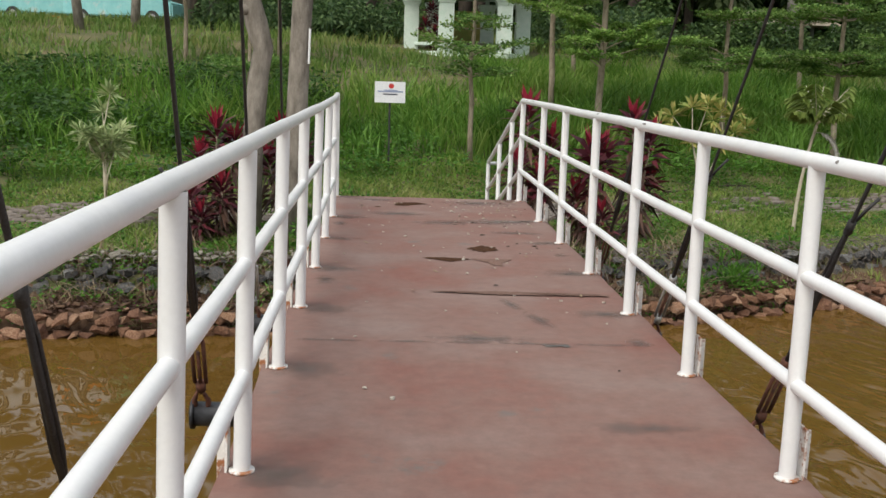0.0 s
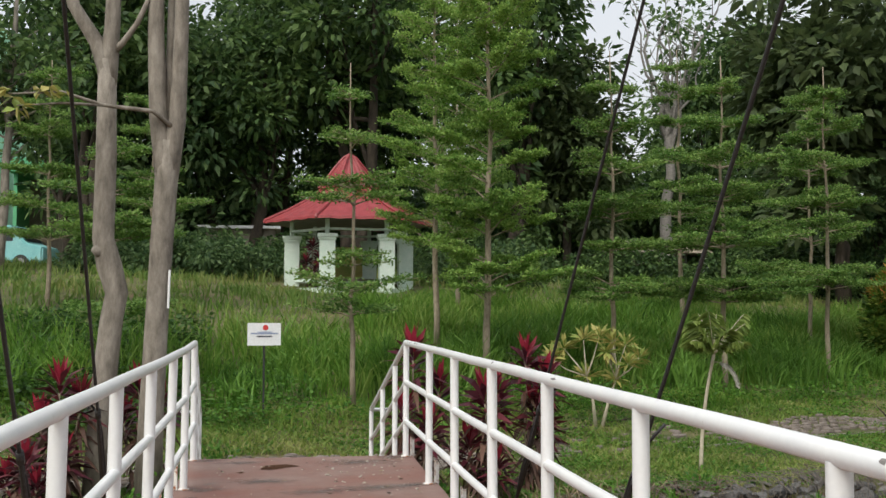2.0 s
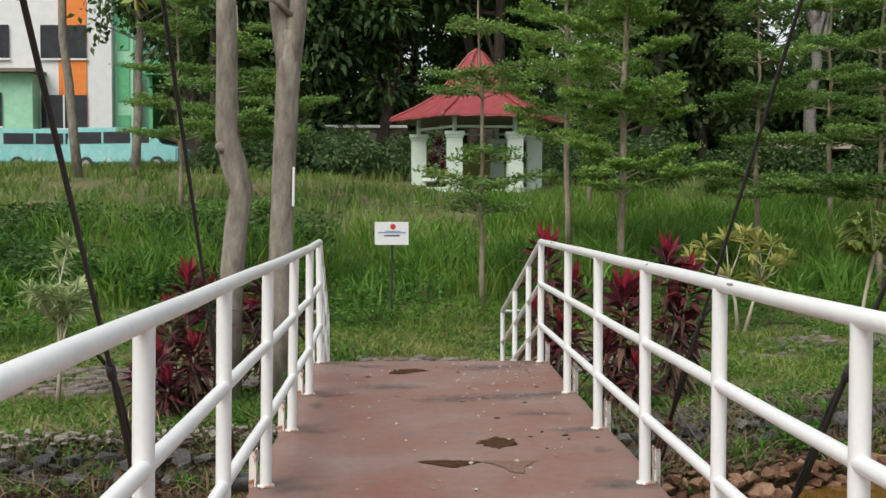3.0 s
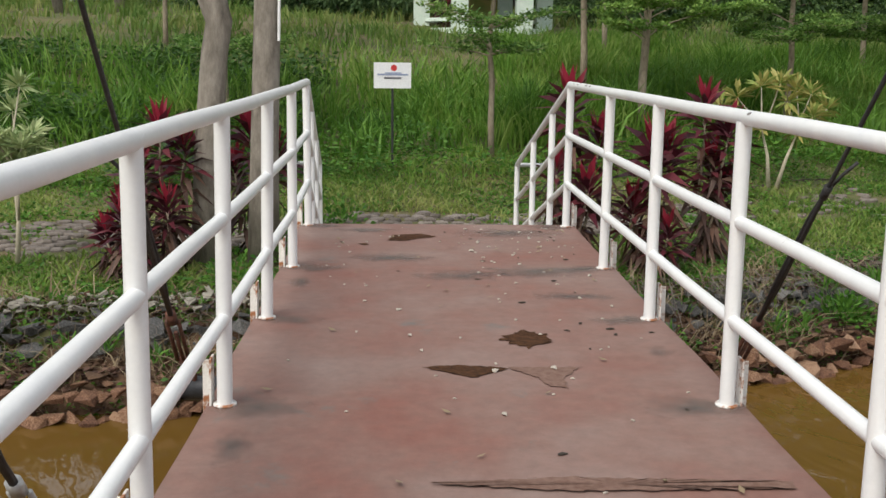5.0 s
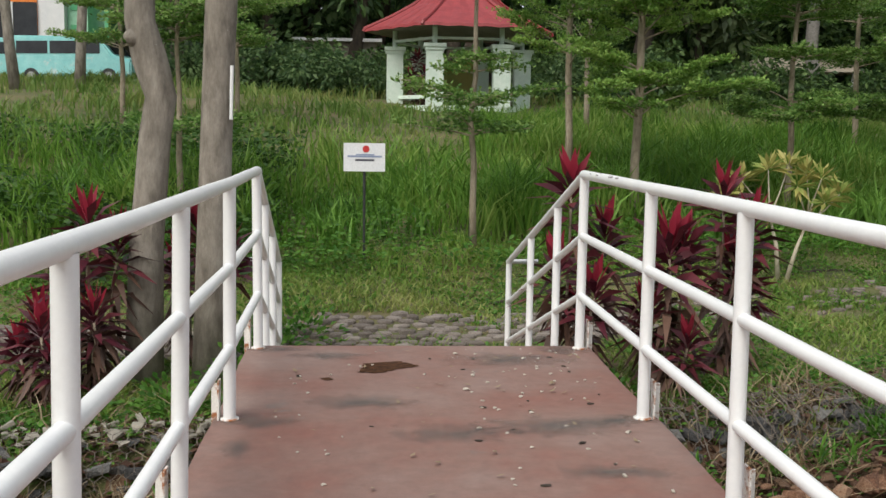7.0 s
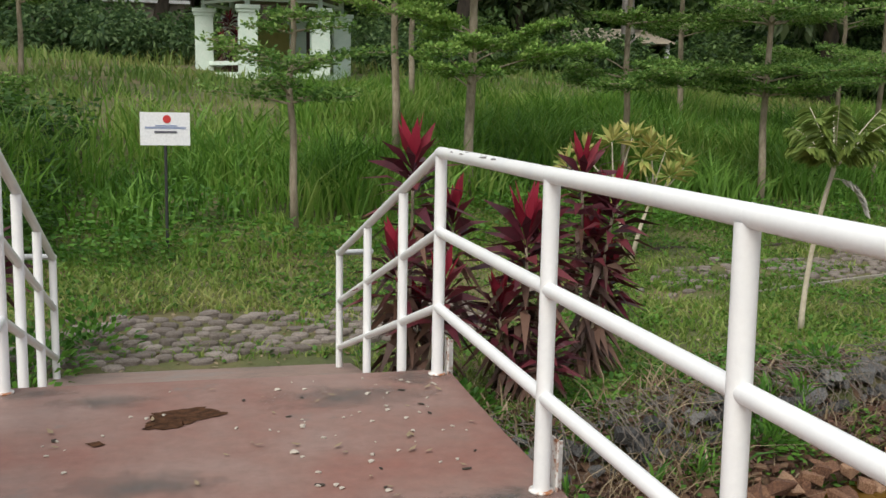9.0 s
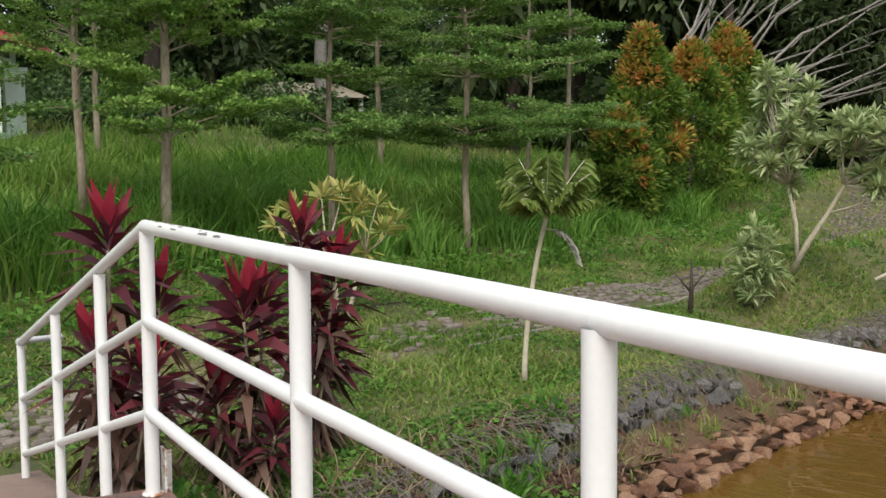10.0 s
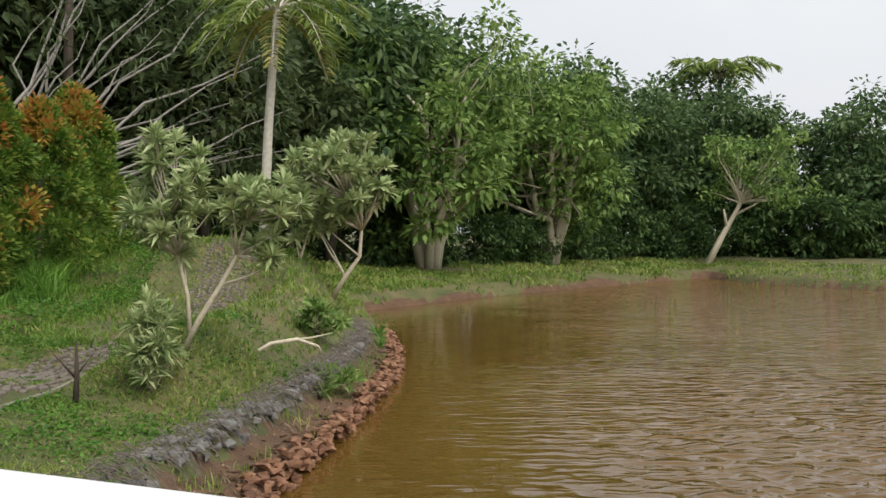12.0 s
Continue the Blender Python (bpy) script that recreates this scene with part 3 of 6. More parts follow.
# ---- stay cables ----
for i in range(7):
    for s, xa, ya, za, mast in ((1, 1.12, 7.34 - 1.62 * i, -0.15, (1.33, -6.3, 14.8)), (-1, -1.09, 7.37 - 1.546 * i, -0.12, (0.02, -5.1, 10.9))):
        st = thing("stay_cable", "black twisted stay cable with turnbuckle anchored beside the deck", "cable", (xa, ya, za), group="bridge stays")
        back, lean = (mast[1] - ya) / (mast[2] - za), s * (mast[0] - xa) / (mast[2] - za)
        at = lambda h: (s * lean * h, back * h, h)
        part("stub_pipe", Bag().tube([(-s * 0.22, 0, -0.03), (s * 0.03, 0, -0.03)], 0.05, 14), DARKSTEEL, st, "black pipe end under the deck", smooth=True)
        part("pipe_cap", Bag().tube([(s * 0.03, 0, -0.03), (s * 0.045, 0, -0.03)], 0.062, 14), DARKSTEEL, st, smooth=True)
        part("shackle", Bag().tube([(0.02, 0.0, -0.06), (0.028, -0.03, 0.04), (0, -0.06, 0.1), (-0.028, -0.03, 0.04), (-0.02, 0, -0.06)], 0.011, 8), RUST, st, "rusty shackle", smooth=True)
        tk = part("turnbuckle", Bag().tube([at(0.1), at(0.14)], 0.02, 8).tube([Vector(at(0.14)) + Vector((0.022, 0, 0)), Vector(at(0.36)) + Vector((0.022, 0, 0))], 0.008, 8).tube([Vector(at(0.14)) - Vector((0.022, 0, 0)), Vector(at(0.36)) - Vector((0.022, 0, 0))], 0.008, 8).tube([at(0.36), at(0.4)], 0.02, 8), GALV if i % 2 else RUST, st, "weathered turnbuckle", smooth=True)
        part("turnbuckle_screw", Bag().tube([at(0.08), at(0.3)], 0.008, 8), RUST, tk, smooth=True)
        c = Bag()
        c.tube([at(0.38), at(0.7), at(1.0), at(4), at(mast[2] - za)], [0.011, 0.01, 0.0072, 0.0065, 0.0065], 8)
        for k in (0.013, -0.012):
            c.tube([at(0.4), Vector(at(0.55)) + Vector((k, 0, 0)), Vector(at(0.85)) + Vector((k * 0.7, 0.01, 0)), at(0.98)], 0.0055, 6)
        part("cable", c, ROPE, st, smooth=True)
        part("clamp", Bag().tube([at(0.93), at(0.97)], 0.014, 8).tube([Vector(at(0.95)), Vector(at(0.99)) + Vector((0.04 * s, 0.01, 0.02)), Vector(at(1.03)) + Vector((0.07 * s, 0.02, 0.02))], 0.006, 6), ROPE, st, "black cable clamp", smooth=True)


# ---- stone toe wall and gabions along the shore ----
def rock(seed):
    """An angular broken stone: the hull of a few scattered corners."""
    bm = bmesh.new()
    r = random.Random(seed)
    for i in range(13):
        v = Vector((r.uniform(-1, 1), r.uniform(-1, 1), r.uniform(-1, 1)))
        m = max(abs(v.x), abs(v.y), abs(v.z))
        v = v / m * r.uniform(0.75, 1.05)
        bm.verts.new((v.x, v.y * 0.85, v.z * 0.62))
    bmesh.ops.convex_hull(bm, input=bm.verts[:])
    bmesh.ops.delete(bm, geom=[v for v in bm.verts if not v.link_faces], context="VERTS")
    bmesh.ops.recalc_face_normals(bm, faces=bm.faces[:])
    me = bpy.data.meshes.new("stone")
    bm.to_mesh(me)
    bm.free()
    return me


RED_STONES, GREY_STONES = [rock(i) for i in range(8)], [rock(20 + i) for i in range(8)]
for m in RED_STONES:
    m.materials.append(REDROCK)
for m in GREY_STONES:
    m.materials.append(GREYROCK)


def along_shore(x0, x1, step):
    """Points on the pond's north edge with the inland direction."""
    pts = [p for p in POND[:17]]
    out, carry = [], 0.0
    for (ax, ay), (bx, by) in zip(pts, pts[1:]):
        ln = math.hypot(bx - ax, by - ay)
        d = carry
        while d < ln:
            x, y = ax + (bx - ax) * d / ln, ay + (by - ay) * d / ln
            if x0 <= x <= x1:
                out.append((x, y, -(by - ay) / ln, (bx - ax) / ln))
            d += step
        carry = d - ln
    return out


rr = random.Random(5)


def stones(owner, meshes, pts, off_range, z_range, size, squash=1.0):
    for x, y, ix, iy in pts:
        k = rr.uniform(*off_range)
        st = part("stone", rr.choice(meshes), None, owner)
        st.location = (x + ix * k, y + iy * k, rr.uniform(*z_range))
        st.rotation_euler = (rr.uniform(-0.4, 0.4), rr.uniform(-0.4, 0.4), rr.uniform(0, 6.28))
        q = rr.uniform(*size)
        st.scale = (q * rr.uniform(0.9, 1.4), q * rr.uniform(0.8, 1.2), q * squash * rr.uniform(0.7, 1.1))


def stone_bag(meshes, pts, off_range, z_range, size, squash=1.0):
    b = Bag()
    for x, y, ix, iy in pts:
        k = rr.uniform(*off_range)
        me = rr.choice(meshes)
        q = rr.uniform(*size)
        m = Matrix.Translation((x + ix * k, y + iy * k, rr.uniform(*z_range))) @ Euler((rr.uniform(-0.4, 0.4), rr.uniform(-0.4, 0.4), rr.uniform(0, 6.28))).to_matrix().to_4x4() @ Matrix.Diagonal((q * rr.uniform(0.9, 1.4), q, q * squash, 1))
        b.add([tuple(m @ v.co) for v in me.vertices], [tuple(p.vertices) for p in me.polygons])
    return b


toe = thing("stone_toe_wall", "rough red laterite stone wall at the water's edge", "stone wall", kind="structure")
stones(toe, RED_STONES, along_shore(-6, 9, 0.12), (0.0, 0.07), (-1.54, -1.44), (0.07, 0.115), 1.25)
stones(toe, RED_STONES, along_shore(-6, 9, 0.12), (0.06, 0.16), (-1.36, -1.29), (0.06, 0.105), 1.2)
stones(toe, RED_STONES, along_shore(-6, 9, 0.2), (0.18, 0.34), (-1.3, -1.27), (0.03, 0.06), 0.7)
tagged(part("stone_rest", stone_bag(RED_STONES, along_shore(-25, -6, 0.2) + along_shore(9, 25, 0.06) + along_shore(9, 25, 0.055) + along_shore(9, 25, 0.065), (-0.02, 0.3), (-1.52, -1.24), (0.04, 0.085)), REDROCK, toe), kind="stuff")
part("clay_ledge", stone_bag(RED_STONES, along_shore(-12, 23, 0.1), (0.26, 0.7), (-1.285, -1.235), (0.03, 0.085), 0.4), BED, toe, "crumbled clay and stone chips on the ledge")
gab = thing("gabion_wall", "grey stone gabion wall retaining the grassy bank", "gabion wall", kind="structure")
stones(gab, GREY_STONES, along_shore(-6, 8, 0.14), (0.74, 0.84), (-1.2, -1.12), (0.07, 0.12))
stones(gab, GREY_STONES, along_shore(-6, 8, 0.14), (0.77, 0.87), (-1.06, -0.96), (0.07, 0.12))
stones(gab, GREY_STONES, along_shore(-6, 8, 0.17), (0.86, 1.08), (-0.95, -0.89), (0.045, 0.08), 0.6)
tagged(part("stone_rest", stone_bag(GREY_STONES, along_shore(-25, -6, 0.14) + along_shore(8, 22, 0.06) + along_shore(8, 22, 0.06) + along_shore(8, 22, 0.06), (0.74, 1.25), (-1.14, -0.88), (0.045, 0.085)), GREYROCK, gab), kind="stuff")
# hexagonal wire netting over the face and top of the gabions
net = Bag()
PROFILE = [(0.6, -1.2), (0.63, -1.06), (0.67, -0.92), (0.76, -0.815), (0.92, -0.79), (1.1, -0.775)]


def net_point(x, y, ix, iy, v):
    k = min(int(v), len(PROFILE) - 2)
    w = v - k
    o, z = PROFILE[k][0] * (1 - w) + PROFILE[k + 1][0] * w, PROFILE[k][1] * (1 - w) + PROFILE[k + 1][1] * w
    return Vector((x + ix * o, y + iy * o, z + 0.012 * math.sin(x * 9 + v * 3)))


cols = along_shore(-6, 8, 0.05)
for i in range(0, len(cols) - 2, 2):
    for row in range(8):
        v = row * 0.6
        c0, c1, c2 = (cols[i], cols[i + 1], cols[min(i + 2, len(cols) - 1)])
        if row % 2:
            c0, c1, c2 = cols[i + 1], cols[min(i + 2, len(cols) - 1)], cols[min(i + 3, len(cols) - 1)]
        a, b, c = net_point(*c0, v), net_point(*c1, v + 0.22), net_point(*c2, v)
        net.tube([a, b, c], 0.0024, 3, False)
        net.tube([b, net_point(*c1, min(v + 0.6, 4.99))], 0.003, 3, False)
tagged(part("wire_netting", net, VINE, gab, "thin hexagonal wire netting"), kind="stuff")
# pale rubble on top of the gabions by the bridge
part("rubble_top", stone_bag(GREY_STONES, along_shore(-8, -1.2, 0.03), (0.85, 1.35), (-0.86, -0.8), (0.025, 0.06), 0.6), KERB, gab, "pale rubble along the gabion top")
# dry roots and stems hanging over the wall
rootbag = Bag()
rv = random.Random(12)
for x, y, ix, iy in along_shore(1.5, 7, 0.07) + along_shore(7, 22, 0.03):
    k = rv.uniform(0.75, 1.15)
    p = Vector((x + ix * k, y + iy * k, -0.83 + rv.uniform(-0.03, 0.05)))
    q = p + Vector((rv.uniform(-0.25, 0.25), rv.uniform(-0.1, 0.1), rv.uniform(-0.02, 0.06)))
    e = Vector((q.x - ix * (k - 0.62) + rv.uniform(-0.1, 0.1), q.y - iy * (k - 0.62), rv.uniform(-1.2, -0.85)))
    rootbag.tube([p, q, e], [0.006, 0.005, 0.003], 4, False)
tagged(new("dry_vines", rootbag.mesh("dry_vines", VINE)), "tangled dry grey vines over the gabions", "dry vines", kind="stuff")

# ---- leaves, grass and trees ----
rng = np.random.RandomState(7)


def unit(n):
    v = rng.normal(size=(n, 3))
    return v / np.linalg.norm(v, axis=1, keepdims=True)


def grass_patch(name, label, n, box, dmin, dmax, h, w, mat, keep=None, clump=0.0, lean=0.35):
    x, y = rng.uniform(box[0], box[1], n), rng.uniform(box[2], box[3], n)
    if clump:
        c = rng.randint(0, max(n // 14, 1), n)
        cx, cy = rng.uniform(box[0], box[1], n // 14 + 1), rng.uniform(box[2], box[3], n // 14 + 1)
        x, y = cx[c] + rng.normal(0, clump, n), cy[c] + rng.normal(0, clump, n)
    d = shore_distance(x, y)
    ok = (d > dmin) & (d < dmax)
    if keep is not None:
        ok &= keep(x, y, d)
    x, y = x[ok], y[ok]
    n = len(x)
    z = ground_height(x, y) - 0.02
    hh = rng.uniform(h[0], h[1], n) * (0.5 + 0.6 * np.clip(np.sin(x * 1.1 + 2) * np.sin(y * 0.9) + 0.5 + 0.45 * np.sin(x * 3.3 + 1.3 * y) * np.sin(2.9 * y - x), 0, 1))
    a, b = rng.uniform(0, 6.283, n), rng.uniform(0, 6.283, n)
    tilt = rng.uniform(0.05, lean, n)
    dx, dy = np.cos(a) * tilt, np.sin(a) * tilt
    sx, sy = np.cos(b), np.sin(b)
    ww = rng.uniform(w[0], w[1], n) / 2
    p0 = np.stack([x - sx * ww, y - sy * ww, z], 1)
    p1 = np.stack([x + sx * ww, y + sy * ww, z], 1)
    m0 = np.stack([x + dx * hh * 0.5 + sx * ww, y + dy * hh * 0.5 + sy * ww, z + hh * 0.62], 1)
    m1 = np.stack([x + dx * hh * 0.5 - sx * ww, y + dy * hh * 0.5 - sy * ww, z + hh * 0.62], 1)
    tp = np.stack([x + dx * hh * 1.5, y + dy * hh * 1.5, z + hh * 0.98], 1)
    v = np.stack([p0, p1, m0, m1, tp], 1).reshape(-1, 3)
    me = bpy.data.meshes.new(name)
    k = np.arange(n) * 5
    quads = np.stack([k, k + 1, k + 2, k + 3], 1).tolist()
    tris = np.stack([k + 3, k + 2, k + 4], 1).tolist()
    me.from_pydata(v.tolist(), [], quads + tris)
    me.materials.append(mat)
    me.update()
    return tagged(new(name, me), label, "grass", kind="stuff")


def path_start(x):
    """How far inland the path's near edge runs."""
    return np.interp(x, [-4, 0, 10, 20], [2.8, 2.88, 3.3, 3.4])


def off_path(x, y, d):
    patchy = np.sin(x * 2.1 + y) * np.sin(y * 3.7 - x * 0.8) + rng.uniform(-0.5, 0.5, len(x)) > np.where((x > 2.2) & (x < 7.5), -0.3, 0.55)
    return ((d < path_start(x) - 0.04) | (d > path_start(x) + 1.24) | patchy) & ~((np.abs(x - 0.05) < 1.0) & (y < 14.0))


def on_meadow(x, y, d):
    return ((x - 1.9) ** 2 + (y - 34.6) ** 2 > 6)


def slope_only(x, y, d):
    bare = np.sin(x * 0.8 + 1) * np.sin(y * 1.0 + 0.4 * x) + 0.6 * np.sin(x * 2.3 - y) + rng.uniform(-0.7, 0.7, len(x))
    return on_meadow(x, y, d) & (bare > -0.85) & ~((x < 1.5) & (d > 11.0 + rng.uniform(-1.5, 1.5, len(x))))


def reed_spots(x, y, d):
    return np.sin(x * 1.3 + 0.7) * np.sin(y * 1.6 + 0.5 * x) + rng.uniform(-0.3, 0.3, len(x)) > 0.15


grass_patch("reed_grass", "broad-bladed bright green grass tufts on the slope", 30000, (-1, 16, 16, 27), 6.6, 11, (0.5, 0.95), (0.02, 0.04), REED, reed_spots, clump=0.1, lean=0.8)
grass_patch("tall_grass", "tall green grass on the slope", 95000, (-16, 26, 16, 30), 7.0, 17, (0.4, 0.95), (0.016, 0.034), GRASS, slope_only, clump=0.16, lean=0.6)
grass_patch("meadow_grass", "knee-high meadow grass on the rise", 50000, (-26, 34, 22, 50), 11, 45, (0.2, 0.5), (0.025, 0.05), MEADOW, on_meadow, clump=0.25, lean=0.6)
grass_patch("lawn_grass", "short trodden grass beside the path", 150000, (-6, 13, 11, 20.5), 0.95, 7.2, (0.03, 0.12), (0.01, 0.024), TURF, off_path, lean=1.0)
grass_patch("bank_grass", "short grass on the far bank", 70000, (12, 44, 15.5, 36), 0.95, 9, (0.06, 0.2), (0.02, 0.045), TURF, None, lean=0.8)
grass_patch("edge_grass", "unmown grass at the foot of the slope", 40000, (-10, 24, 14, 26), 5.4, 7.3, (0.08, 0.3), (0.012, 0.025), GRASS, off_path, clump=0.12, lean=0.6)
grass_patch("ledge_grass", "dry and green grass on the ledge of the bank", 9000, (0.5, 20, 11, 19), 0.22, 0.85, (0.08, 0.3), (0.008, 0.018), TURF, None, clump=0.06, lean=0.9)
grass_patch("ledge_straw", "dry straw on the ledge of the bank", 5000, (-6, 20, 10.5, 19), 0.25, 0.9, (0.08, 0.25), (0.006, 0.014), STRAW, None, clump=0.08, lean=1.4)
grass_patch("bank_straw", "dry straw and dead stalks over the stones of the bank", 7000, (-4, 6, 10.6, 14), 0.15, 1.3, (0.1, 0.32), (0.006, 0.016), STRAW, None, clump=0.1, lean=1.8)
def far_tufts(x, y, d):
    lush = np.sin(x * 0.55 + 0.4) * np.sin(y * 0.8 + 0.3 * x) + rng.uniform(-0.5, 0.5, len(x))
    return ((x < 54) | (y > 17)) & (lush > np.where(d < 0.9, 0.25, -0.35))


def far_lawn(x, y, d):
    return (x >= 52) & (y < 17)


grass_patch("far_shore_grass", "patchy green grass on the bare earth of the far shore", 70000, (24, 74, 10, 40), 0.25, 8, (0.1, 0.34), (0.05, 0.11), TURF, far_tufts, clump=0.35, lean=0.8)
grass_patch("far_shore_lawn", "bright low grass sloping to the water on the far shore", 30000, (50, 90, -20, 17), 0.05, 7, (0.1, 0.25), (0.05, 0.11), TURF, far_lawn, lean=0.6)


def weeds(name, label, n, box, dmin, dmax, size, mat, keep=None, zoff=0.04, category="weeds"):
    x, y = rng.uniform(box[0], box[1], n), rng.uniform(box[2], box[3], n)
    d = shore_distance(x, y)
    ok = (d > dmin) & (d < dmax)
    if keep is not None:
        ok &= keep(x, y, d)
    x, y = x[ok], y[ok]
    z = ground_height(x, y) + rng.uniform(0, zoff, len(x))
    u = unit(len(x))
    u[:, 2] = np.abs(u[:, 2]) * 0.35
    b = Bag().leaves(np.stack([x, y, z], 1), u, rng.uniform(size[0], size[1], len(x)), rng.uniform(size[0], size[1], len(x)) * 0.55, 0.1)
    return tagged(new(name, b.mesh(name, mat)), label, category, kind="stuff")


def clumpy(x, y, d):
    n = np.sin(x * 1.9 + 1.3 * y) * np.sin(y * 2.3 - 0.7 * x) + 0.6 * np.sin(x * 5.1) * np.sin(y * 4.3)
    return off_path(x, y, d) & (n + rng.uniform(-0.6, 0.6, len(x)) > -0.1)


weeds("ground_weeds", "low broad-leaved weeds in the lawn", 120000, (-6, 14, 11, 21), 0.85, 7.2, (0.035, 0.085), WEED, clumpy)
def slope_clumps(x, y, d):
    n = np.sin(x * 0.9 + 0.5 * y) * np.sin(y * 1.1 - 0.4 * x) + 0.5 * np.sin(x * 2.7 + 1) * np.sin(y * 2.1)
    return (n + rng.uniform(-0.4, 0.4, len(x)) > np.where((x > 1.5) & (x < 6.5), -0.4, 0.25)) | (d < 6.2)


weeds("slope_weeds", "leafy creepers among the grass on the slope", 120000, (-12, 22, 15, 26), 5.6, 9.5, (0.05, 0.12), WEED, slope_clumps, 0.3)
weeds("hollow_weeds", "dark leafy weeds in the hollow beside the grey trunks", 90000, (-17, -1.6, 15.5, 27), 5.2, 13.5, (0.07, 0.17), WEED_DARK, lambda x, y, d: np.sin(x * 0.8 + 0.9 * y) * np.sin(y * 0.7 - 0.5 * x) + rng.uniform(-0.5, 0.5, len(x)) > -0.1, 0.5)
weeds("bank_weeds", "dark creeping weeds over the stones of the bank", 44000, (-6, 5.2, 10.4, 14), 0.12, 1.6, (0.035, 0.085), WEED, lambda x, y, d: (np.sin(x * 3.1) * np.sin(y * 4.3 + x) + rng.uniform(-0.6, 0.6, len(x)) > 0.05) & (np.abs(x) > 0.95), 0.1)
weeds("bank_litter", "brown dead leaves lying on the bank", 26000, (-4, 5.5, 10.4, 14), 0.05, 1.35, (0.04, 0.11), CORD_OLD, lambda x, y, d: np.abs(x) > 0.95, 0.05, "leaf litter")
weeds("leaf_litter", "dry fallen leaves and straw on the bank", 16000, (-9, 20, 10.8, 20), 0.3, 6, (0.02, 0.06), STRAW, None, 0.02, "leaf litter")


def sprig(x, y, h, n, mat, name, label, category="weed", leaf=(0.1, 0.02), z=None, spread=0.6):
    """A tuft of long leaves from one root."""
    t = thing(name, label, category, (x, y, gz(x, y) if z is None else z))
    u = unit(n)
    u[:, 2] = np.abs(u[:, 2]) + spread
    b = Bag()
    pos = np.zeros((n, 3)) + rng.normal(0, 0.03, (n, 3)) * [1, 1, 0]
    b.leaves(pos, u, rng.uniform(0.6, 1.0, n) * h, leaf[1], 0.3)
    part("leaves", b, mat, t)
    return t


for x, y, h, z in ((3.9, 12.55, 0.45, -1.15), (4.25, 12.7, 0.4, -1.1), (6.6, 13.65, 0.3, -1.12), (2.3, 12.3, 0.3, -1.1), (-2.9, 11.2, 0.4, -1.15), (-2.6, 11.25, 0.35, -1.15), (4.05, 12.85, 0.5, -0.95), (3.8, 12.75, 0.45, -0.98), (4.4, 12.95, 0.4, -0.95), (19.2, 17.6, 0.6, -1.0), (19.7, 17.9, 0.6, -1.0), (18.8, 17.35, 0.5, -1.1), (20.3, 18.1, 0.6, -1.0), (18.2, 17.1, 0.5, -1.05), (2.7, 11.95, 0.44, -1.25), (3.1, 12.1, 0.44, -1.22), (3.4, 12.2, 0.44, -1.2), (1.7, 11.75, 0.44, -1.22), (2.1, 11.9, 0.26, -1.2), (-2.2, 11.15, 0.3, -1.22), (-1.6, 11.3, 0.3, -1.2)):
    sprig(x, y, h, 18, WEED, "bank_weed", "tuft of green strap-leaved weed in the stone wall", leaf=(0.1, 0.02), z=z, spread=1.0)
for x, y, s_ in ((3.85, 12.66, 0.3), (4.05, 12.8, 0.26), (5.0, 13.6, 0.3), (1.6, 12.6, 0.28), (-1.75, 12.35, 0.3), (-0.93, 14.25, 0.4), (-1.2, 14.0, 0.44), (-1.3, 13.5, 0.4), (-1.32, 12.9, 0.36), (1.5, 12.9, 0.25)):
    t = thing("leafy_weed", "small bright green leafy weed on the bank", "weed", (x, y, gz(x, y)))
    n = 160
    u = unit(n)
    u[:, 2] = np.abs(u[:, 2])
    part("leaves", Bag().leaves(u * rng.uniform(0.3, 1, (n, 1)) * s_, u + [0, 0, 0.3], 0.09, 0.045), WEED, t)


def bent(p0, p1, k, n=5, seed=0):
    r = random.Random(seed)
    p0, p1 = Vector(p0), Vector(p1)
    out = []
    for i in range(n + 1):
        w = math.sin(math.pi * i / n)
        out.append(p0.lerp(p1, i / n) + Vector((r.uniform(-k, k), r.uniform(-k, k), r.uniform(-k, k) * 0.4)) * w)
    return out


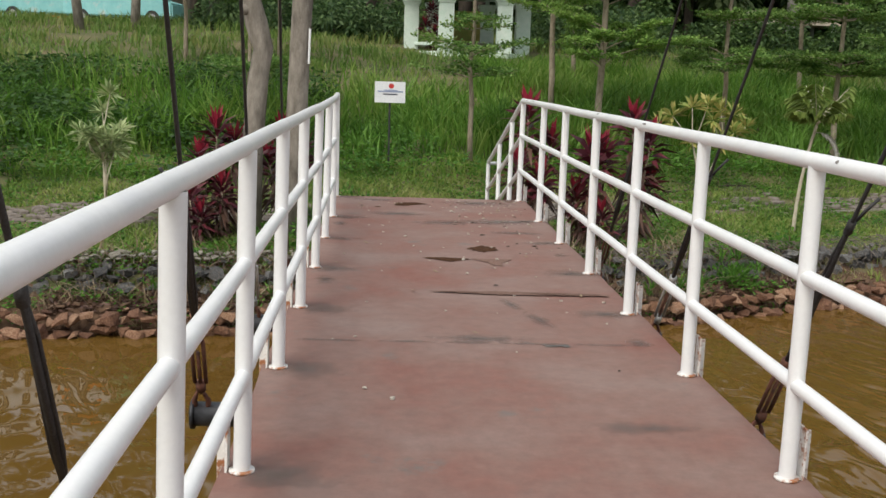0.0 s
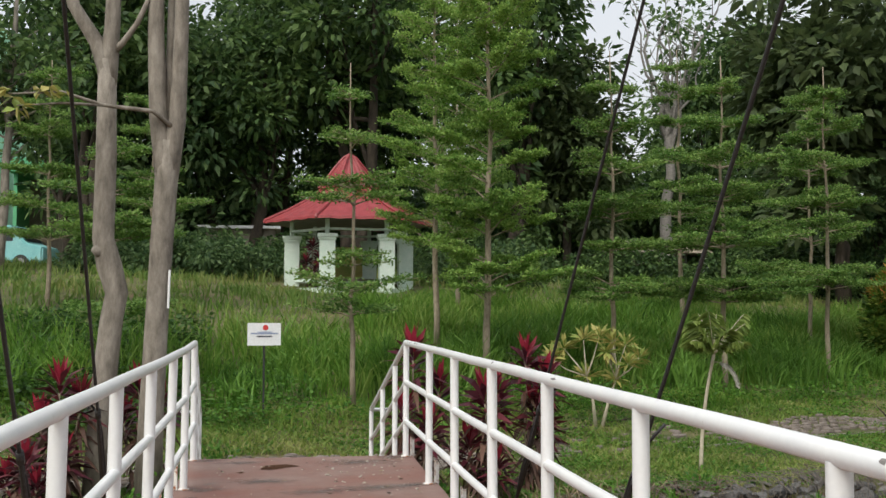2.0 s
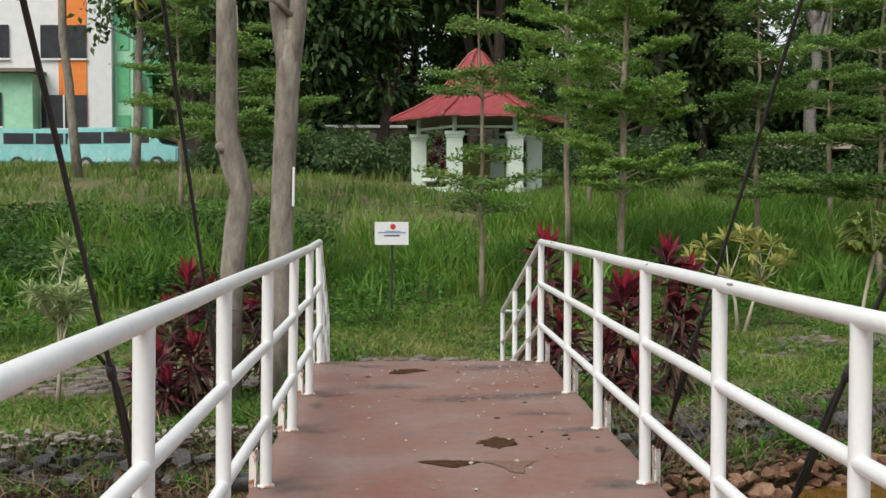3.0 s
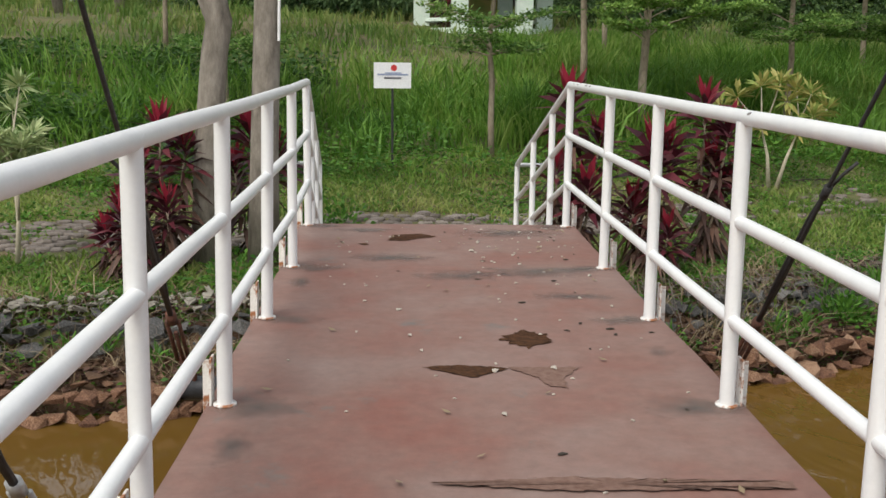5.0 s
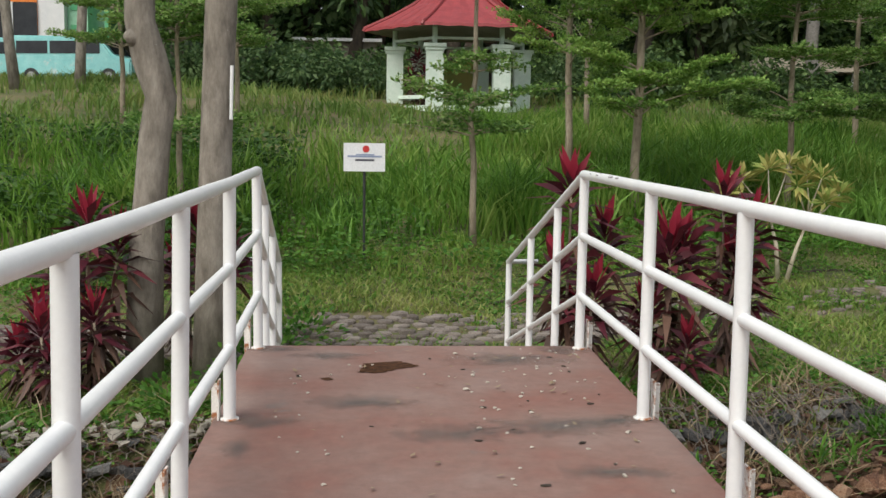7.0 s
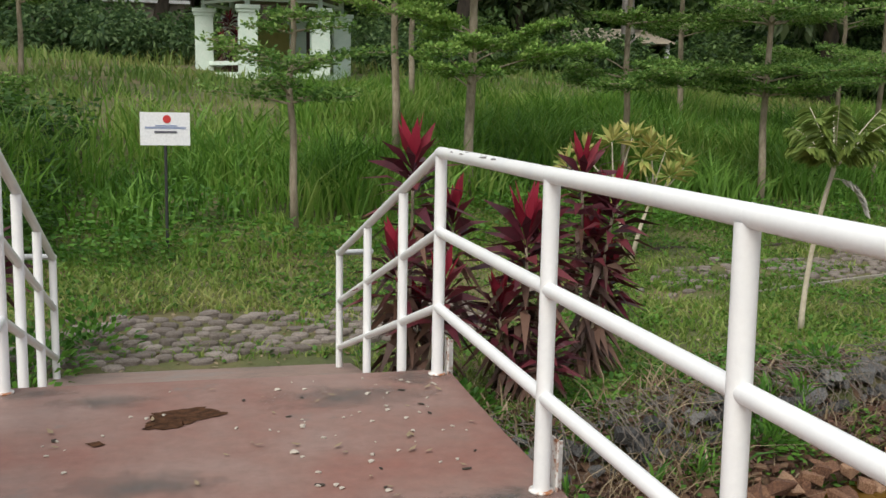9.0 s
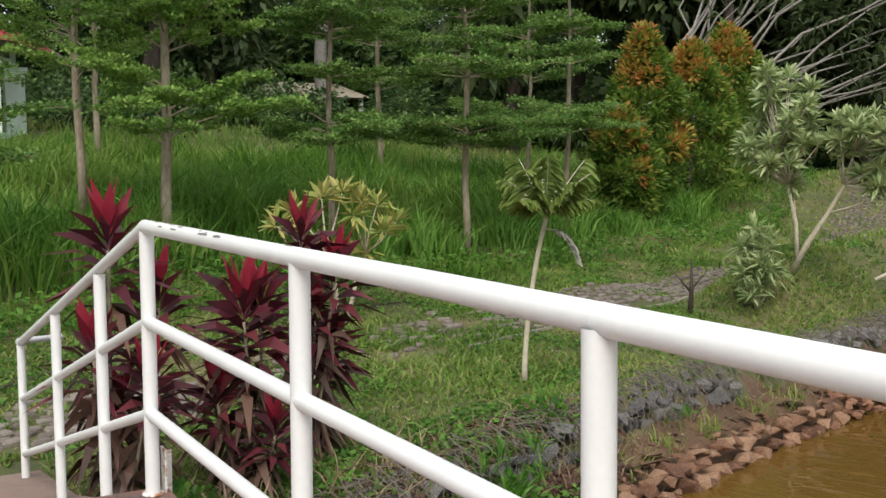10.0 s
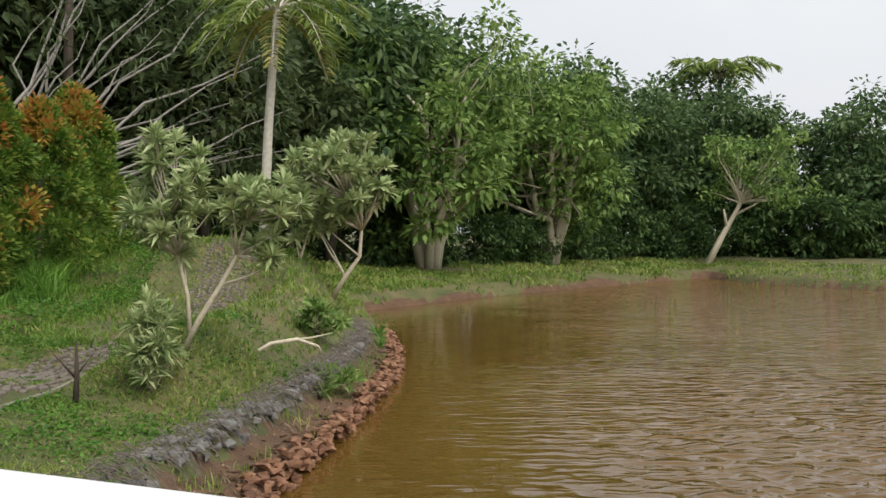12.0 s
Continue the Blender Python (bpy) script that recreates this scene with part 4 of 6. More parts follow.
def almond_tree(x, y, height, tiers, trunk_r, seed, label, leaf_n=46, leaf=0.075, leafmat=None):
    """A slender tree with flat, wide-spaced layers of twigs."""
    r = random.Random(seed)
    t = thing("almond_tree", label, "tree", (x, y, gz(x, y) - 0.03), group="young almond trees")
    tr = bent((0, 0, 0), (r.uniform(-0.1, 0.1), r.uniform(-0.1, 0.1), height), 0.05, 10, seed)
    part("trunk", Bag().tube(tr, [trunk_r * (1 - 0.85 * i / 10) for i in range(11)], 9), BARK_TAN, t, smooth=True)

    def stem(z):
        k = min(max(z / height * 10, 0), 9.99)
        return tr[int(k)].lerp(tr[int(k) + 1], k % 1)

    lv_p, lv_d = [], []
    dense = len(tiers) > 8
    for z, rad in tiers:
        nb = r.randint(5, 7)
        a0 = r.uniform(0, 6.28)
        for j in range(nb):
            a = a0 + j * 6.283 / nb + r.uniform(-0.35, 0.35)
            ln = rad * r.uniform(0.55, 1.18)
            c, s_ = math.cos(a), math.sin(a)
            rise, flat = (r.uniform(0.3, 0.8), r.uniform(0.1, 0.5)) if dense else (r.uniform(0.1, 0.42), r.uniform(0.2, 0.6))
            base = stem(z + r.uniform(-0.3, 0.2) * (1.0 if dense else 0.35))

            def along(k):
                return base + Vector((c * ln * k, s_ * ln * k, rise * (k - flat * k * k) * ln))
            wood = Bag()
            wood.tube([along(k) for k in (0, 0.25, 0.5, 0.75, 1)], [0.016, 0.012, 0.009, 0.006, 0.003], 5, False)
            for k in (0.3, 0.42, 0.54, 0.66, 0.78, 0.9, 1.0):
                if r.random() < 0.12:
                    continue
                p = along(k)
                spread = 0.5 * ln * (1.08 - 0.85 * k)
                for side in (-1, 1):
                    up = r.uniform(-0.06, 0.3) if dense else r.uniform(-0.06, 0.12)
                    tip = p + Vector((-s_ * side, c * side, up)) * spread * r.uniform(0.45, 1.05) + Vector((c, s_, 0.12)) * spread * r.uniform(0.35, 0.7)
                    wood.tube([p, tip], [0.005, 0.002], 3, False)
                    m = max(int(leaf_n * (1.8 if dense else 4.2) * spread), 9)
                    q = rng.uniform(0.05, 1.08, (m, 1)) ** 0.8
                    pos = np.array(p) + (np.array(tip) - np.array(p)) * q + rng.normal(0, 1, (m, 3)) * ([0.05, 0.05, 0.025] if dense else [0.07, 0.07, 0.034])
                    lv_p.append(pos)
                    d = unit(m)
                    d[:, 2] = np.abs(d[:, 2]) * (0.8 if dense else 0.5) + 0.1
                    lv_d.append(d)
            part("branch", wood, BARK_TAN, t)
    pos, d = np.concatenate(lv_p), np.concatenate(lv_d)
    part("foliage", Bag().leaves(pos, d, rng.uniform(0.7, 1.2, len(pos)) * leaf, leaf * 0.5, 0.1), leafmat or FERNY, t)
    return t


def tier_set(z0, z1, n, r0, r1, seed, bulge=0.0):
    r = random.Random(seed)
    return [(z0 + (z1 - z0) * (i + r.uniform(-0.15, 0.15)) / (n - 1), (r0 + (r1 - r0) * i / (n - 1)) * r.uniform(0.85, 1.1) + bulge * math.sin(math.pi * i / (n - 1))) for i in range(n)]


almond_tree(0.985, 18.15, 5.7, [(1.6, 0.85), (1.95, 1.0), (2.4, 0.55), (3.4, 1.05), (3.65, 0.85), (4.35, 0.9), (5.1, 0.5)], 0.05, 1, "young tree with sparse flat tiers of fine leaves", 26)
almond_tree(3.55, 19.9, 9.2, tier_set(1.75, 8.9, 14, 1.3, 0.5, 2, 0.35), 0.075, 2, "tall layered tree with dense fine light green foliage", 160, leafmat=FERNY_LIGHT)
almond_tree(3.0, 22.4, 9.4, tier_set(2.4, 9.0, 12, 1.4, 0.5, 3, 0.3), 0.07, 3, "tall layered tree with fine green leaves on the slope", 90, leafmat=FERNY_LIGHT)
almond_tree(6.3, 20.9, 6.6, [(1.65, 1.5), (1.85, 1.35), (2.6, 1.0), (3.25, 1.4), (3.5, 1.0), (4.2, 1.05), (5.0, 0.75), (5.8, 0.45)], 0.06, 4, "young layered tree with a wide flat lowest tier")
almond_tree(8.46, 20.55, 6.8, [(1.9, 1.55), (2.15, 1.35), (3.0, 1.55), (3.3, 1.3), (3.95, 1.15), (4.6, 1.0), (5.4, 0.7), (6.1, 0.4)], 0.065, 5, "young layered tree with fine green leaves")
almond_tree(11.3, 21.7, 6.9, [(2.1, 1.3), (2.4, 1.2), (3.3, 1.2), (3.9, 0.9), (4.7, 1.0), (5.6, 0.7), (6.3, 0.4)], 0.06, 6, "young layered tree on the grassy slope")
almond_tree(-2.9, 18.7, 4.6, [(1.35, 0.9), (2.5, 0.95), (2.75, 0.85), (3.3, 0.9), (3.9, 0.6)], 0.05, 7, "young layered tree behind grey trunks")
almond_tree(-5.6, 26.5, 6.0, tier_set(1.8, 5.6, 6, 1.5, 0.7, 8), 0.06, 8, "layered young tree on the meadow")
almond_tree(-3.4, 27.5, 5.4, tier_set(1.7, 5.0, 5, 1.4, 0.7, 9), 0.06, 9, "layered young tree on the meadow")
almond_tree(12.6, 24.8, 6.6, tier_set(1.9, 6.2, 6, 1.6, 0.7, 10), 0.06, 10, "layered young tree beside the red-tipped shrubs")
almond_tree(4.4, 28.0, 8.5, tier_set(2.2, 8.0, 9, 1.5, 0.6, 11), 0.07, 11, "layered tree near the gazebo")
almond_tree(10.2, 27.0, 7.5, tier_set(2.2, 7.0, 7, 1.6, 0.7, 13), 0.07, 13, "layered tree at the edge of the wood")

# two grey trunks by the bridge
def grey_trunk(name, label, x, y, pts, radii, limbs):
    t = thing(name, label, "tree", (x, y, gz(x, y) - 0.05))
    part("trunk", Bag().tube([(p[0] - x, p[1] - y, p[2] - gz(x, y) + 0.05) for p in pts], radii, 14), BARK, t, smooth=True)
    for k, (lp, lr) in enumerate(limbs):
        part("limb", Bag().tube([(p[0] - x, p[1] - y, p[2] - gz(x, y) + 0.05) for p in lp], lr, 10), BARK, t, smooth=True)
    return t


g1 = grey_trunk("grey_tree", "smooth grey tree trunk with a knotted bend beside the bridge", -2.12, 13.05,
                [(-2.14, 13.05, -0.85), (-2.1, 13.05, 0.3), (-2.02, 13.07, 1.2), (-1.97, 13.08, 1.5), (-2.06, 13.1, 1.8), (-2.13, 13.1, 2.1), (-2.12, 13.12, 3.0), (-2.13, 13.12, 4.1)],
                [0.16, 0.135, 0.125, 0.125, 0.14, 0.12, 0.115, 0.1],
                [([(-2.12, 13.12, 3.7), (-2.14, 13.12, 4.0), (-2.25, 13.13, 4.3), (-2.5, 13.1, 4.7), (-2.9, 13.0, 6.5)], [0.09, 0.1, 0.085, 0.07, 0.04]),
                 ([(-2.12, 13.12, 3.7), (-2.11, 13.12, 4.05), (-2.08, 13.1, 4.5), (-2.0, 13.0, 7.5)], [0.09, 0.1, 0.085, 0.05]),
                 ([(-2.1, 13.12, 4.15), (-1.95, 13.05, 4.3), (-1.8, 13.0, 4.5), (-1.5, 13.0, 5.2)], [0.045, 0.035, 0.03, 0.02]),
                 ([(-2.06, 13.1, 1.85), (-2.17, 13.02, 1.95), (-2.2, 12.98, 1.98)], [0.08, 0.06, 0.045])])
g2 = grey_trunk("grey_tree", "straight pale grey trunk that forks into upright stems", -1.55, 13.05,
                [(-1.6, 13.05, -0.85), (-1.57, 13.05, 0.3), (-1.52, 13.06, 1.6), (-1.46, 13.08, 2.8), (-1.45, 13.08, 3.2)],
                [0.16, 0.135, 0.125, 0.13, 0.12],
                [([(-1.47, 13.08, 2.6), (-1.49, 13.08, 3.05), (-1.56, 13.08, 3.5), (-1.6, 13.06, 4.4), (-1.62, 13.0, 8.0)], [0.1, 0.125, 0.105, 0.09, 0.06]),
                 ([(-1.45, 13.08, 2.6), (-1.42, 13.08, 3.05), (-1.35, 13.06, 3.45), (-1.32, 13.03, 4.4), (-1.28, 13.0, 8.0)], [0.1, 0.12, 0.095, 0.08, 0.05]),
                 ([(-1.46, 13.1, 3.3), (-1.45, 13.15, 4.0), (-1.42, 13.2, 7.0)], [0.06, 0.05, 0.03])])
br = Bag().tube([Vector(p) - Vector((-1.55, 13.05, gz(-1.55, 13.05) - 0.05)) for p in ((-1.4, 13.0, 3.35), (-1.6, 12.9, 3.5), (-2.1, 12.75, 3.52), (-2.5, 12.6, 3.62), (-3.0, 12.45, 3.55))], [0.03, 0.026, 0.022, 0.017, 0.008], 7)
br.tube([Vector(p) - Vector((-1.55, 13.05, gz(-1.55, 13.05) - 0.05)) for p in ((-2.1, 12.75, 3.52), (-2.5, 12.6, 3.5), (-2.9, 12.4, 3.42))], [0.018, 0.014, 0.006], 6)
bro = part("side_branch", br, BARK, g2, "thin bare side branch with a few yellow leaves", smooth=True)
pos = np.array([(-2.95, 12.45, 3.52), (-2.85, 12.4, 3.42), (-2.7, 12.5, 3.62), (-2.45, 12.6, 3.6), (-2.9, 12.35, 3.38), (-3.0, 12.4, 3.6), (-2.62, 12.55, 3.66)]) - np.array((-1.55, 13.05, gz(-1.55, 13.05) - 0.05))
for p_ in pos:
    part("leaf_spray", Bag().leaves(np.repeat(p_[None], 5, 0), unit(5) * [1, 1, 0.5] + [0, 0, -0.3], 0.15, 0.1), YELLEAF, bro, "yellowing leaf spray")


# ---- burgundy cordylines ----
def cordyline(x, y, heads, seed, label):
    r = random.Random(seed)
    t = thing("cordyline", label, "shrub", (x, y, gz(x, y) - 0.02), group="cordylines by the bridge")
    for hx, hy, hz, size in heads:
        st = bent((hx * 0.25, hy * 0.25, 0), (hx, hy, hz), 0.03, 4, seed + int(hz * 100))
        part("stem", Bag().tube(st, [0.016, 0.014, 0.013, 0.012, 0.01], 6), BARK_TAN, t, smooth=True)
        n = 40
        a = np.arange(n) * 2.4
        k = np.linspace(0, 1, n)
        el = 0.05 + 1.3 * k ** 1.4
        d = np.stack([np.cos(a) * np.cos(el), np.sin(a) * np.cos(el), np.sin(el)], 1)
        pos = np.array(st[-1]) + np.stack([0 * k, 0 * k, (k - 0.65) * size * 0.8], 1)
        lo, hi = k < 0.8, k >= 0.8
        part("leaf_rosette", Bag().leaves(pos[lo], d[lo], size * rng.uniform(0.8, 1.1, lo.sum()), size * 0.17, 0.28), CORD, t)
        part("young_leaves", Bag().leaves(pos[hi], d[hi], size * 0.75, size * 0.17, 0.05), CORD_TOP, t, "bright crimson young leaves")
        m = 34
        aa = rng.uniform(0, 6.28, m)
        dd = np.stack([np.cos(aa), np.sin(aa), rng.uniform(-0.6, 0.1, m)], 1)
        zz = rng.uniform(0.12, 0.85, (m, 1))
        base = np.array([hx * 0.25, hy * 0.25, 0]) * (1 - zz) + np.array(st[-1]) * zz
        part("old_leaves", Bag().leaves(base, dd, size * rng.uniform(0.5, 0.95, m), size * 0.15, 0.5), CORD_OLD, t, "drooping brown old leaves")
    return t


cordyline(1.3, 12.9, [(0.0, 0.0, 1.62, 0.46), (0.3, 0.05, 1.25, 0.42), (-0.12, -0.1, 1.0, 0.4), (0.15, -0.3, 0.85, 0.38), (0.1, 0.2, 0.6, 0.34)], 31, "tall burgundy cordyline clump with crimson tips by the railing")
cordyline(2.15, 13.0, [(0.0, 0.0, 1.12, 0.52), (0.16, 0.12, 1.12, 0.46), (-0.2, -0.05, 0.62, 0.38), (0.1, -0.25, 0.42, 0.32)], 33, "bushy burgundy cordyline with crimson crown leaves")
cordyline(2.75, 13.5, [(0.0, 0.0, 1.52, 0.44), (0.22, -0.1, 1.3, 0.42), (0.1, 0.0, 0.98, 0.42), (0.28, 0.1, 0.75, 0.36)], 35, "tall burgundy cordyline with drooping lower leaves")
cordyline(-2.5, 12.85, [(0.0, 0.0, 1.25, 0.42), (0.2, 0.1, 1.1, 0.4), (-0.2, 0.0, 0.9, 0.38), (-0.35, -0.1, 0.55, 0.34), (0.1, -0.25, 0.6, 0.34)], 37, "burgundy cordyline clump beside the grey trunks")
cordyline(-1.75, 13.4, [(0.0, 0.0, 1.15, 0.4), (0.25, 0.0, 0.95, 0.38), (-0.2, 0.2, 0.8, 0.36)], 38, "burgundy cordyline between the grey trunks")
cordyline(-2.75, 12.45, [(0.0, 0.0, 0.55, 0.34), (-0.2, 0.1, 0.4, 0.3), (0.15, -0.1, 0.35, 0.28)], 39, "low dark red cordyline at the gabion edge")


# ---- shrubs with rosettes of long leaves ----
def rosette_shrub(name, label, x, y, stems, leafmat, barkmat, leaf, width, n, category="shrub", z=None, size=1.0):
    t = thing(name, label, category, (x, y, (gz(x, y) if z is None else z) - 0.02))
    t.scale = (size, size, size)
    for k, (pts, r0) in enumerate(stems):
        q = [Vector(p) for p in pts]
        part("stem", Bag().tube(q, [r0 * (1 - 0.6 * i / max(len(q) - 1, 1)) for i in range(len(q))], 8), barkmat, t, smooth=True)
        d = unit(n)
        d[:, 2] = d[:, 2] * 0.8 + 0.45
        pos = np.array(q[-1]) + d * rng.uniform(0, 0.25, (n, 1)) * leaf
        part("leaf_rosette", Bag().leaves(pos, d, leaf * rng.uniform(0.7, 1.1, n), width, 0.15), leafmat, t)
    return t


def twig_tree(trunk, r0, tips, seed, drop=0.45):
    """Stems for a shrub: the trunk and side stems that leave it on the way to each tip."""
    q = [Vector(p) for p in trunk]
    out = [(trunk, r0)]
    r = random.Random(seed)
    for tx, ty, tz in tips:
        best = min(q, key=lambda p: (p - Vector((tx, ty, tz - drop))).length)
        mid = best.lerp(Vector((tx, ty, tz)), 0.5) + Vector((r.uniform(-0.05, 0.05), r.uniform(-0.05, 0.05), -0.03))
        out.append(([tuple(best), tuple(mid), (tx, ty, tz)], r0 * 0.45))
    return out


def cloud_tips(n, c, rad, seed):
    r = random.Random(seed)
    out = []
    while len(out) < n:
        v = Vector((r.uniform(-1, 1), r.uniform(-1, 1), r.uniform(-1, 1)))
        if 0.35 < v.length < 1:
            out.append((c[0] + v.x * rad[0], c[1] + v.y * rad[1], c[2] + v.z * rad[2]))
    return out


rosette_shrub("frangipani", "young frangipani with yellowing leaves and bare pale stems", 4.9, 17.6,
              twig_tree([(0, 0, 0), (-0.05, 0, 0.5), (-0.15, 0, 0.85)], 0.035, [(-0.75, 0, 1.15), (-0.5, 0.1, 1.3), (-0.2, 0, 1.45), (0.1, 0.1, 1.5)], 1) + twig_tree([(0.1, 0, 0), (0.22, 0, 0.45), (0.35, 0, 0.8)], 0.035, [(0.3, 0, 1.4), (0.55, 0.1, 1.35), (0.75, 0, 1.15), (0.5, -0.15, 1.05), (0.15, -0.1, 1.25)], 2), YELLEAF, BARK_PALE, 0.28, 0.058, 28)
rosette_shrub("grey_shrub", "slender silver-green shrub on the bank", -3.9, 12.9,
              twig_tree([(0, 0, 0), (0.04, 0, 0.45), (0.02, 0, 0.9)], 0.03, cloud_tips(14, (0.0, 0, 1.35), (0.3, 0.3, 0.5), 4), 3), GREYLEAF, BARK_PALE, 0.2, 0.04, 40)
rosette_shrub("silver_tree", "leaning silver-leaved tree with pale forked trunk by the path", 10.88, 16.22,
              twig_tree([(0, 0, -0.05), (0.12, -0.28, 0.55), (0.25, -0.6, 1.1), (0.35, -0.85, 1.6), (0.4, -1.0, 2.2)], 0.06, cloud_tips(26, (0.45, -1.2, 2.4), (0.7, 0.75, 0.6), 5) + cloud_tips(5, (0.5, -1.2, 1.55), (0.3, 0.3, 0.25), 15), 5) +
              twig_tree([(0.05, -0.12, 0.25), (0.08, -0.05, 0.9), (0.0, 0.1, 1.6), (-0.05, 0.2, 2.3)], 0.045, cloud_tips(46, (-0.1, 0.3, 2.6), (0.75, 0.85, 1.15), 6), 6), GREYLEAF, BARK_PALE, 0.3, 0.075, 44, "tree", size=0.74)
rosette_shrub("silver_shrub", "silver-green long-leaved shrub on the lawn", 10.1, 16.05,
              twig_tree([(0, 0, 0), (0, 0, 0.5), (0.03, 0.1, 1.1)], 0.03, cloud_tips(20, (0.0, 0.0, 0.85), (0.3, 0.35, 0.75), 8), 8), GREYLEAF, BARK_PALE, 0.36, 0.06, 34, size=0.72)
rosette_shrub("silver_tree", "round silver-leaved tree with a slanting pale trunk", 22.9, 20.85,
              twig_tree([(0, -0.1, -0.1), (0.1, -0.4, 0.45), (0.2, -0.75, 0.95), (0.2, -0.8, 1.6), (0.1, -0.5, 2.4)], 0.07, cloud_tips(60, (0.0, -0.1, 2.9), (1.3, 1.4, 1.35), 9), 9) + twig_tree([(-0.1, 0.9, 0), (-0.1, 0.8, 0.8), (0, 0.6, 1.6)], 0.05, cloud_tips(14, (0, 0.7, 2.0), (0.8, 0.8, 0.8), 10), 10), GREYLEAF, BARK_PALE, 0.36, 0.11, 46, "tree", size=1.0)
rosette_shrub("dark_shrub", "dark glossy-leaved shrub leaning over the grass", 16.1, 17.3,
              twig_tree([(-0.2, 0.4, -0.3), (0, 0.1, 0.2), (0.1, 0, 0.6)], 0.035, cloud_tips(14, (0, 0, 0.5), (0.6, 0.8, 0.4), 11), 11), BROAD, BARK_PALE, 0.3, 0.1, 30, size=0.75)
rosette_shrub("bank_shrub", "sprawling green shrub over the gabion edge", 14.0, 15.95,
              twig_tree([(0, 0.2, 0), (0, 0, 0.2)], 0.03, cloud_tips(14, (0, -0.1, 0.25), (0.8, 0.5, 0.3), 12), 12), BROAD, BARK_PALE, 0.3, 0.06, 30, size=0.8)
st = thing("fallen_branch", "bleached curved branch lying on the bank", "branch", (13.1, 16.35, gz(13.1, 16.35)))
st.scale = (0.75, 0.75, 0.75)
part("stem", Bag().tube([(-0.4, 0.4, 0.0), (0.1, 0.05, 0.3), (0.6, -0.25, 0.35), (1.0, -0.5, 0.18), (1.05, -0.55, 0.02)], [0.035, 0.04, 0.04, 0.03, 0.02], 8).tube([(0.6, -0.25, 0.35), (0.9, -0.4, 0.36), (1.4, -0.6, 0.42)], [0.025, 0.02, 0.01], 6), BARK_PALE, st, smooth=True)
st = thing("dead_stub", "dead grey sapling stub with two bare twigs", "branch", (9.6, 16.75, gz(9.6, 16.75) - 0.02))
part("stem", Bag().tube([(0, 0, 0), (0.02, 0, 0.35), (0.03, 0.02, 0.75)], [0.04, 0.03, 0.012], 7).tube([(0.02, 0, 0.3), (-0.25, 0.1, 0.62)], [0.02, 0.006], 5).tube([(0.02, 0, 0.35), (0.2, -0.1, 0.6)], [0.014, 0.004], 5), BARK_DARK, st, smooth=True)


# ---- palms ----
def frond(bag, wood, base, a, length, rise, drop, leaflet, n=26, width=0.03):
    c, s_ = math.cos(a), math.sin(a)
    pts = []
    for i in range(9):
        k = i / 8
        pts.append(Vector(base) + Vector((c * length * k * (1 - 0.15 * k), s_ * length * k * (1 - 0.15 * k), rise * k - drop * k * k)))
    wood.tube(pts, [0.014 * length * (1 - 0.8 * i / 8) + 0.002 for i in range(9)], 5, False)
    for side in (-1, 1):
        k = np.linspace(0.18, 1, n)
        idx = np.clip(k * 8, 0, 7.99)
        p = np.array([pts[int(i)].lerp(pts[int(i) + 1], i % 1) for i in idx])
        d = np.stack([-s_ * side * 0.8 + c * 0.6 + 0 * k, c * side * 0.8 + s_ * 0.6 + 0 * k, -0.15 + 0 * k], 1) + rng.normal(0, 0.1, (n, 3))
        bag.leaves(p, d, leaflet * (0.6 + 0.6 * np.sin(k * 3)), width, 0.3)


def palm(name, label, x, y, h, trunk_r, fronds, length, leaflet, mat, bark, dead=0, tilt=(0, 0), width=0.03, z=None, lift=0.0, sag=1.0, dead_mat=None):
    t = thing(name, label, "palm", (x, y, (gz(x, y) if z is None else z) - 0.05))
    q = [Vector((tilt[0] * k * k, tilt[1] * k * k, h * k)) for k in (0, 0.15, 0.3, 0.5, 0.7, 0.85, 1)]
    part("trunk", Bag().tube(q, [trunk_r * m for m in (1.25, 1, 0.92, 0.85, 0.8, 0.78, 0.8)], 10), bark, t, smooth=True)
    r = random.Random(int(x * 10))
    for i in range(fronds):
        lv, wd = Bag(), Bag()
        up = r.uniform(0.2, 1.0)
        frond(lv, wd, q[-1], i * 2.4 + r.uniform(-0.2, 0.2), length * r.uniform(0.8, 1.1), length * (up * 0.8 + lift), sag * length * (0.5 + 0.3 * (1 - up)), leaflet, width=width)
        f = part("frond", lv, mat, t)
        part("rib", wd, bark, f)
    for i in range(dead):
        lv, wd = Bag(), Bag()
        frond(lv, wd, q[-1] - Vector((0, 0, 0.1)), i * 2.1 - 0.6, length * 0.7, length * 0.1, length * 0.75, leaflet * 0.6, width=width * 0.8)
        f = part("dead_frond", lv, dead_mat or YELLEAF, t, "hanging dead frond")
        part("rib", wd, bark, f)
    return t


palm("small_palm", "slender young palm on the lawn with a broken pale frond", 5.42, 14.58, 1.62, 0.027, 13, 0.5, 0.19, PALMLEAF, BARK_PALE, 1, (0.15, -0.13), width=0.055, lift=0.75, sag=0.8, dead_mat=BLEACHED)
palm("coconut_palm", "tall coconut palm with a whitish trunk and drooping fronds", 23.6, 23.2, 6.6, 0.145, 16, 2.5, 0.7, PALMLEAF, BARK_WHITE, 6, (0.3, -0.2), 0.08)
palm("far_palm", "coconut palm rising above the far trees", 83.0, 19.6, 14.2, 0.22, 14, 4.5, 1.3, PALMLEAF, BARK_DARK, 0, (0, 0), 0.2)


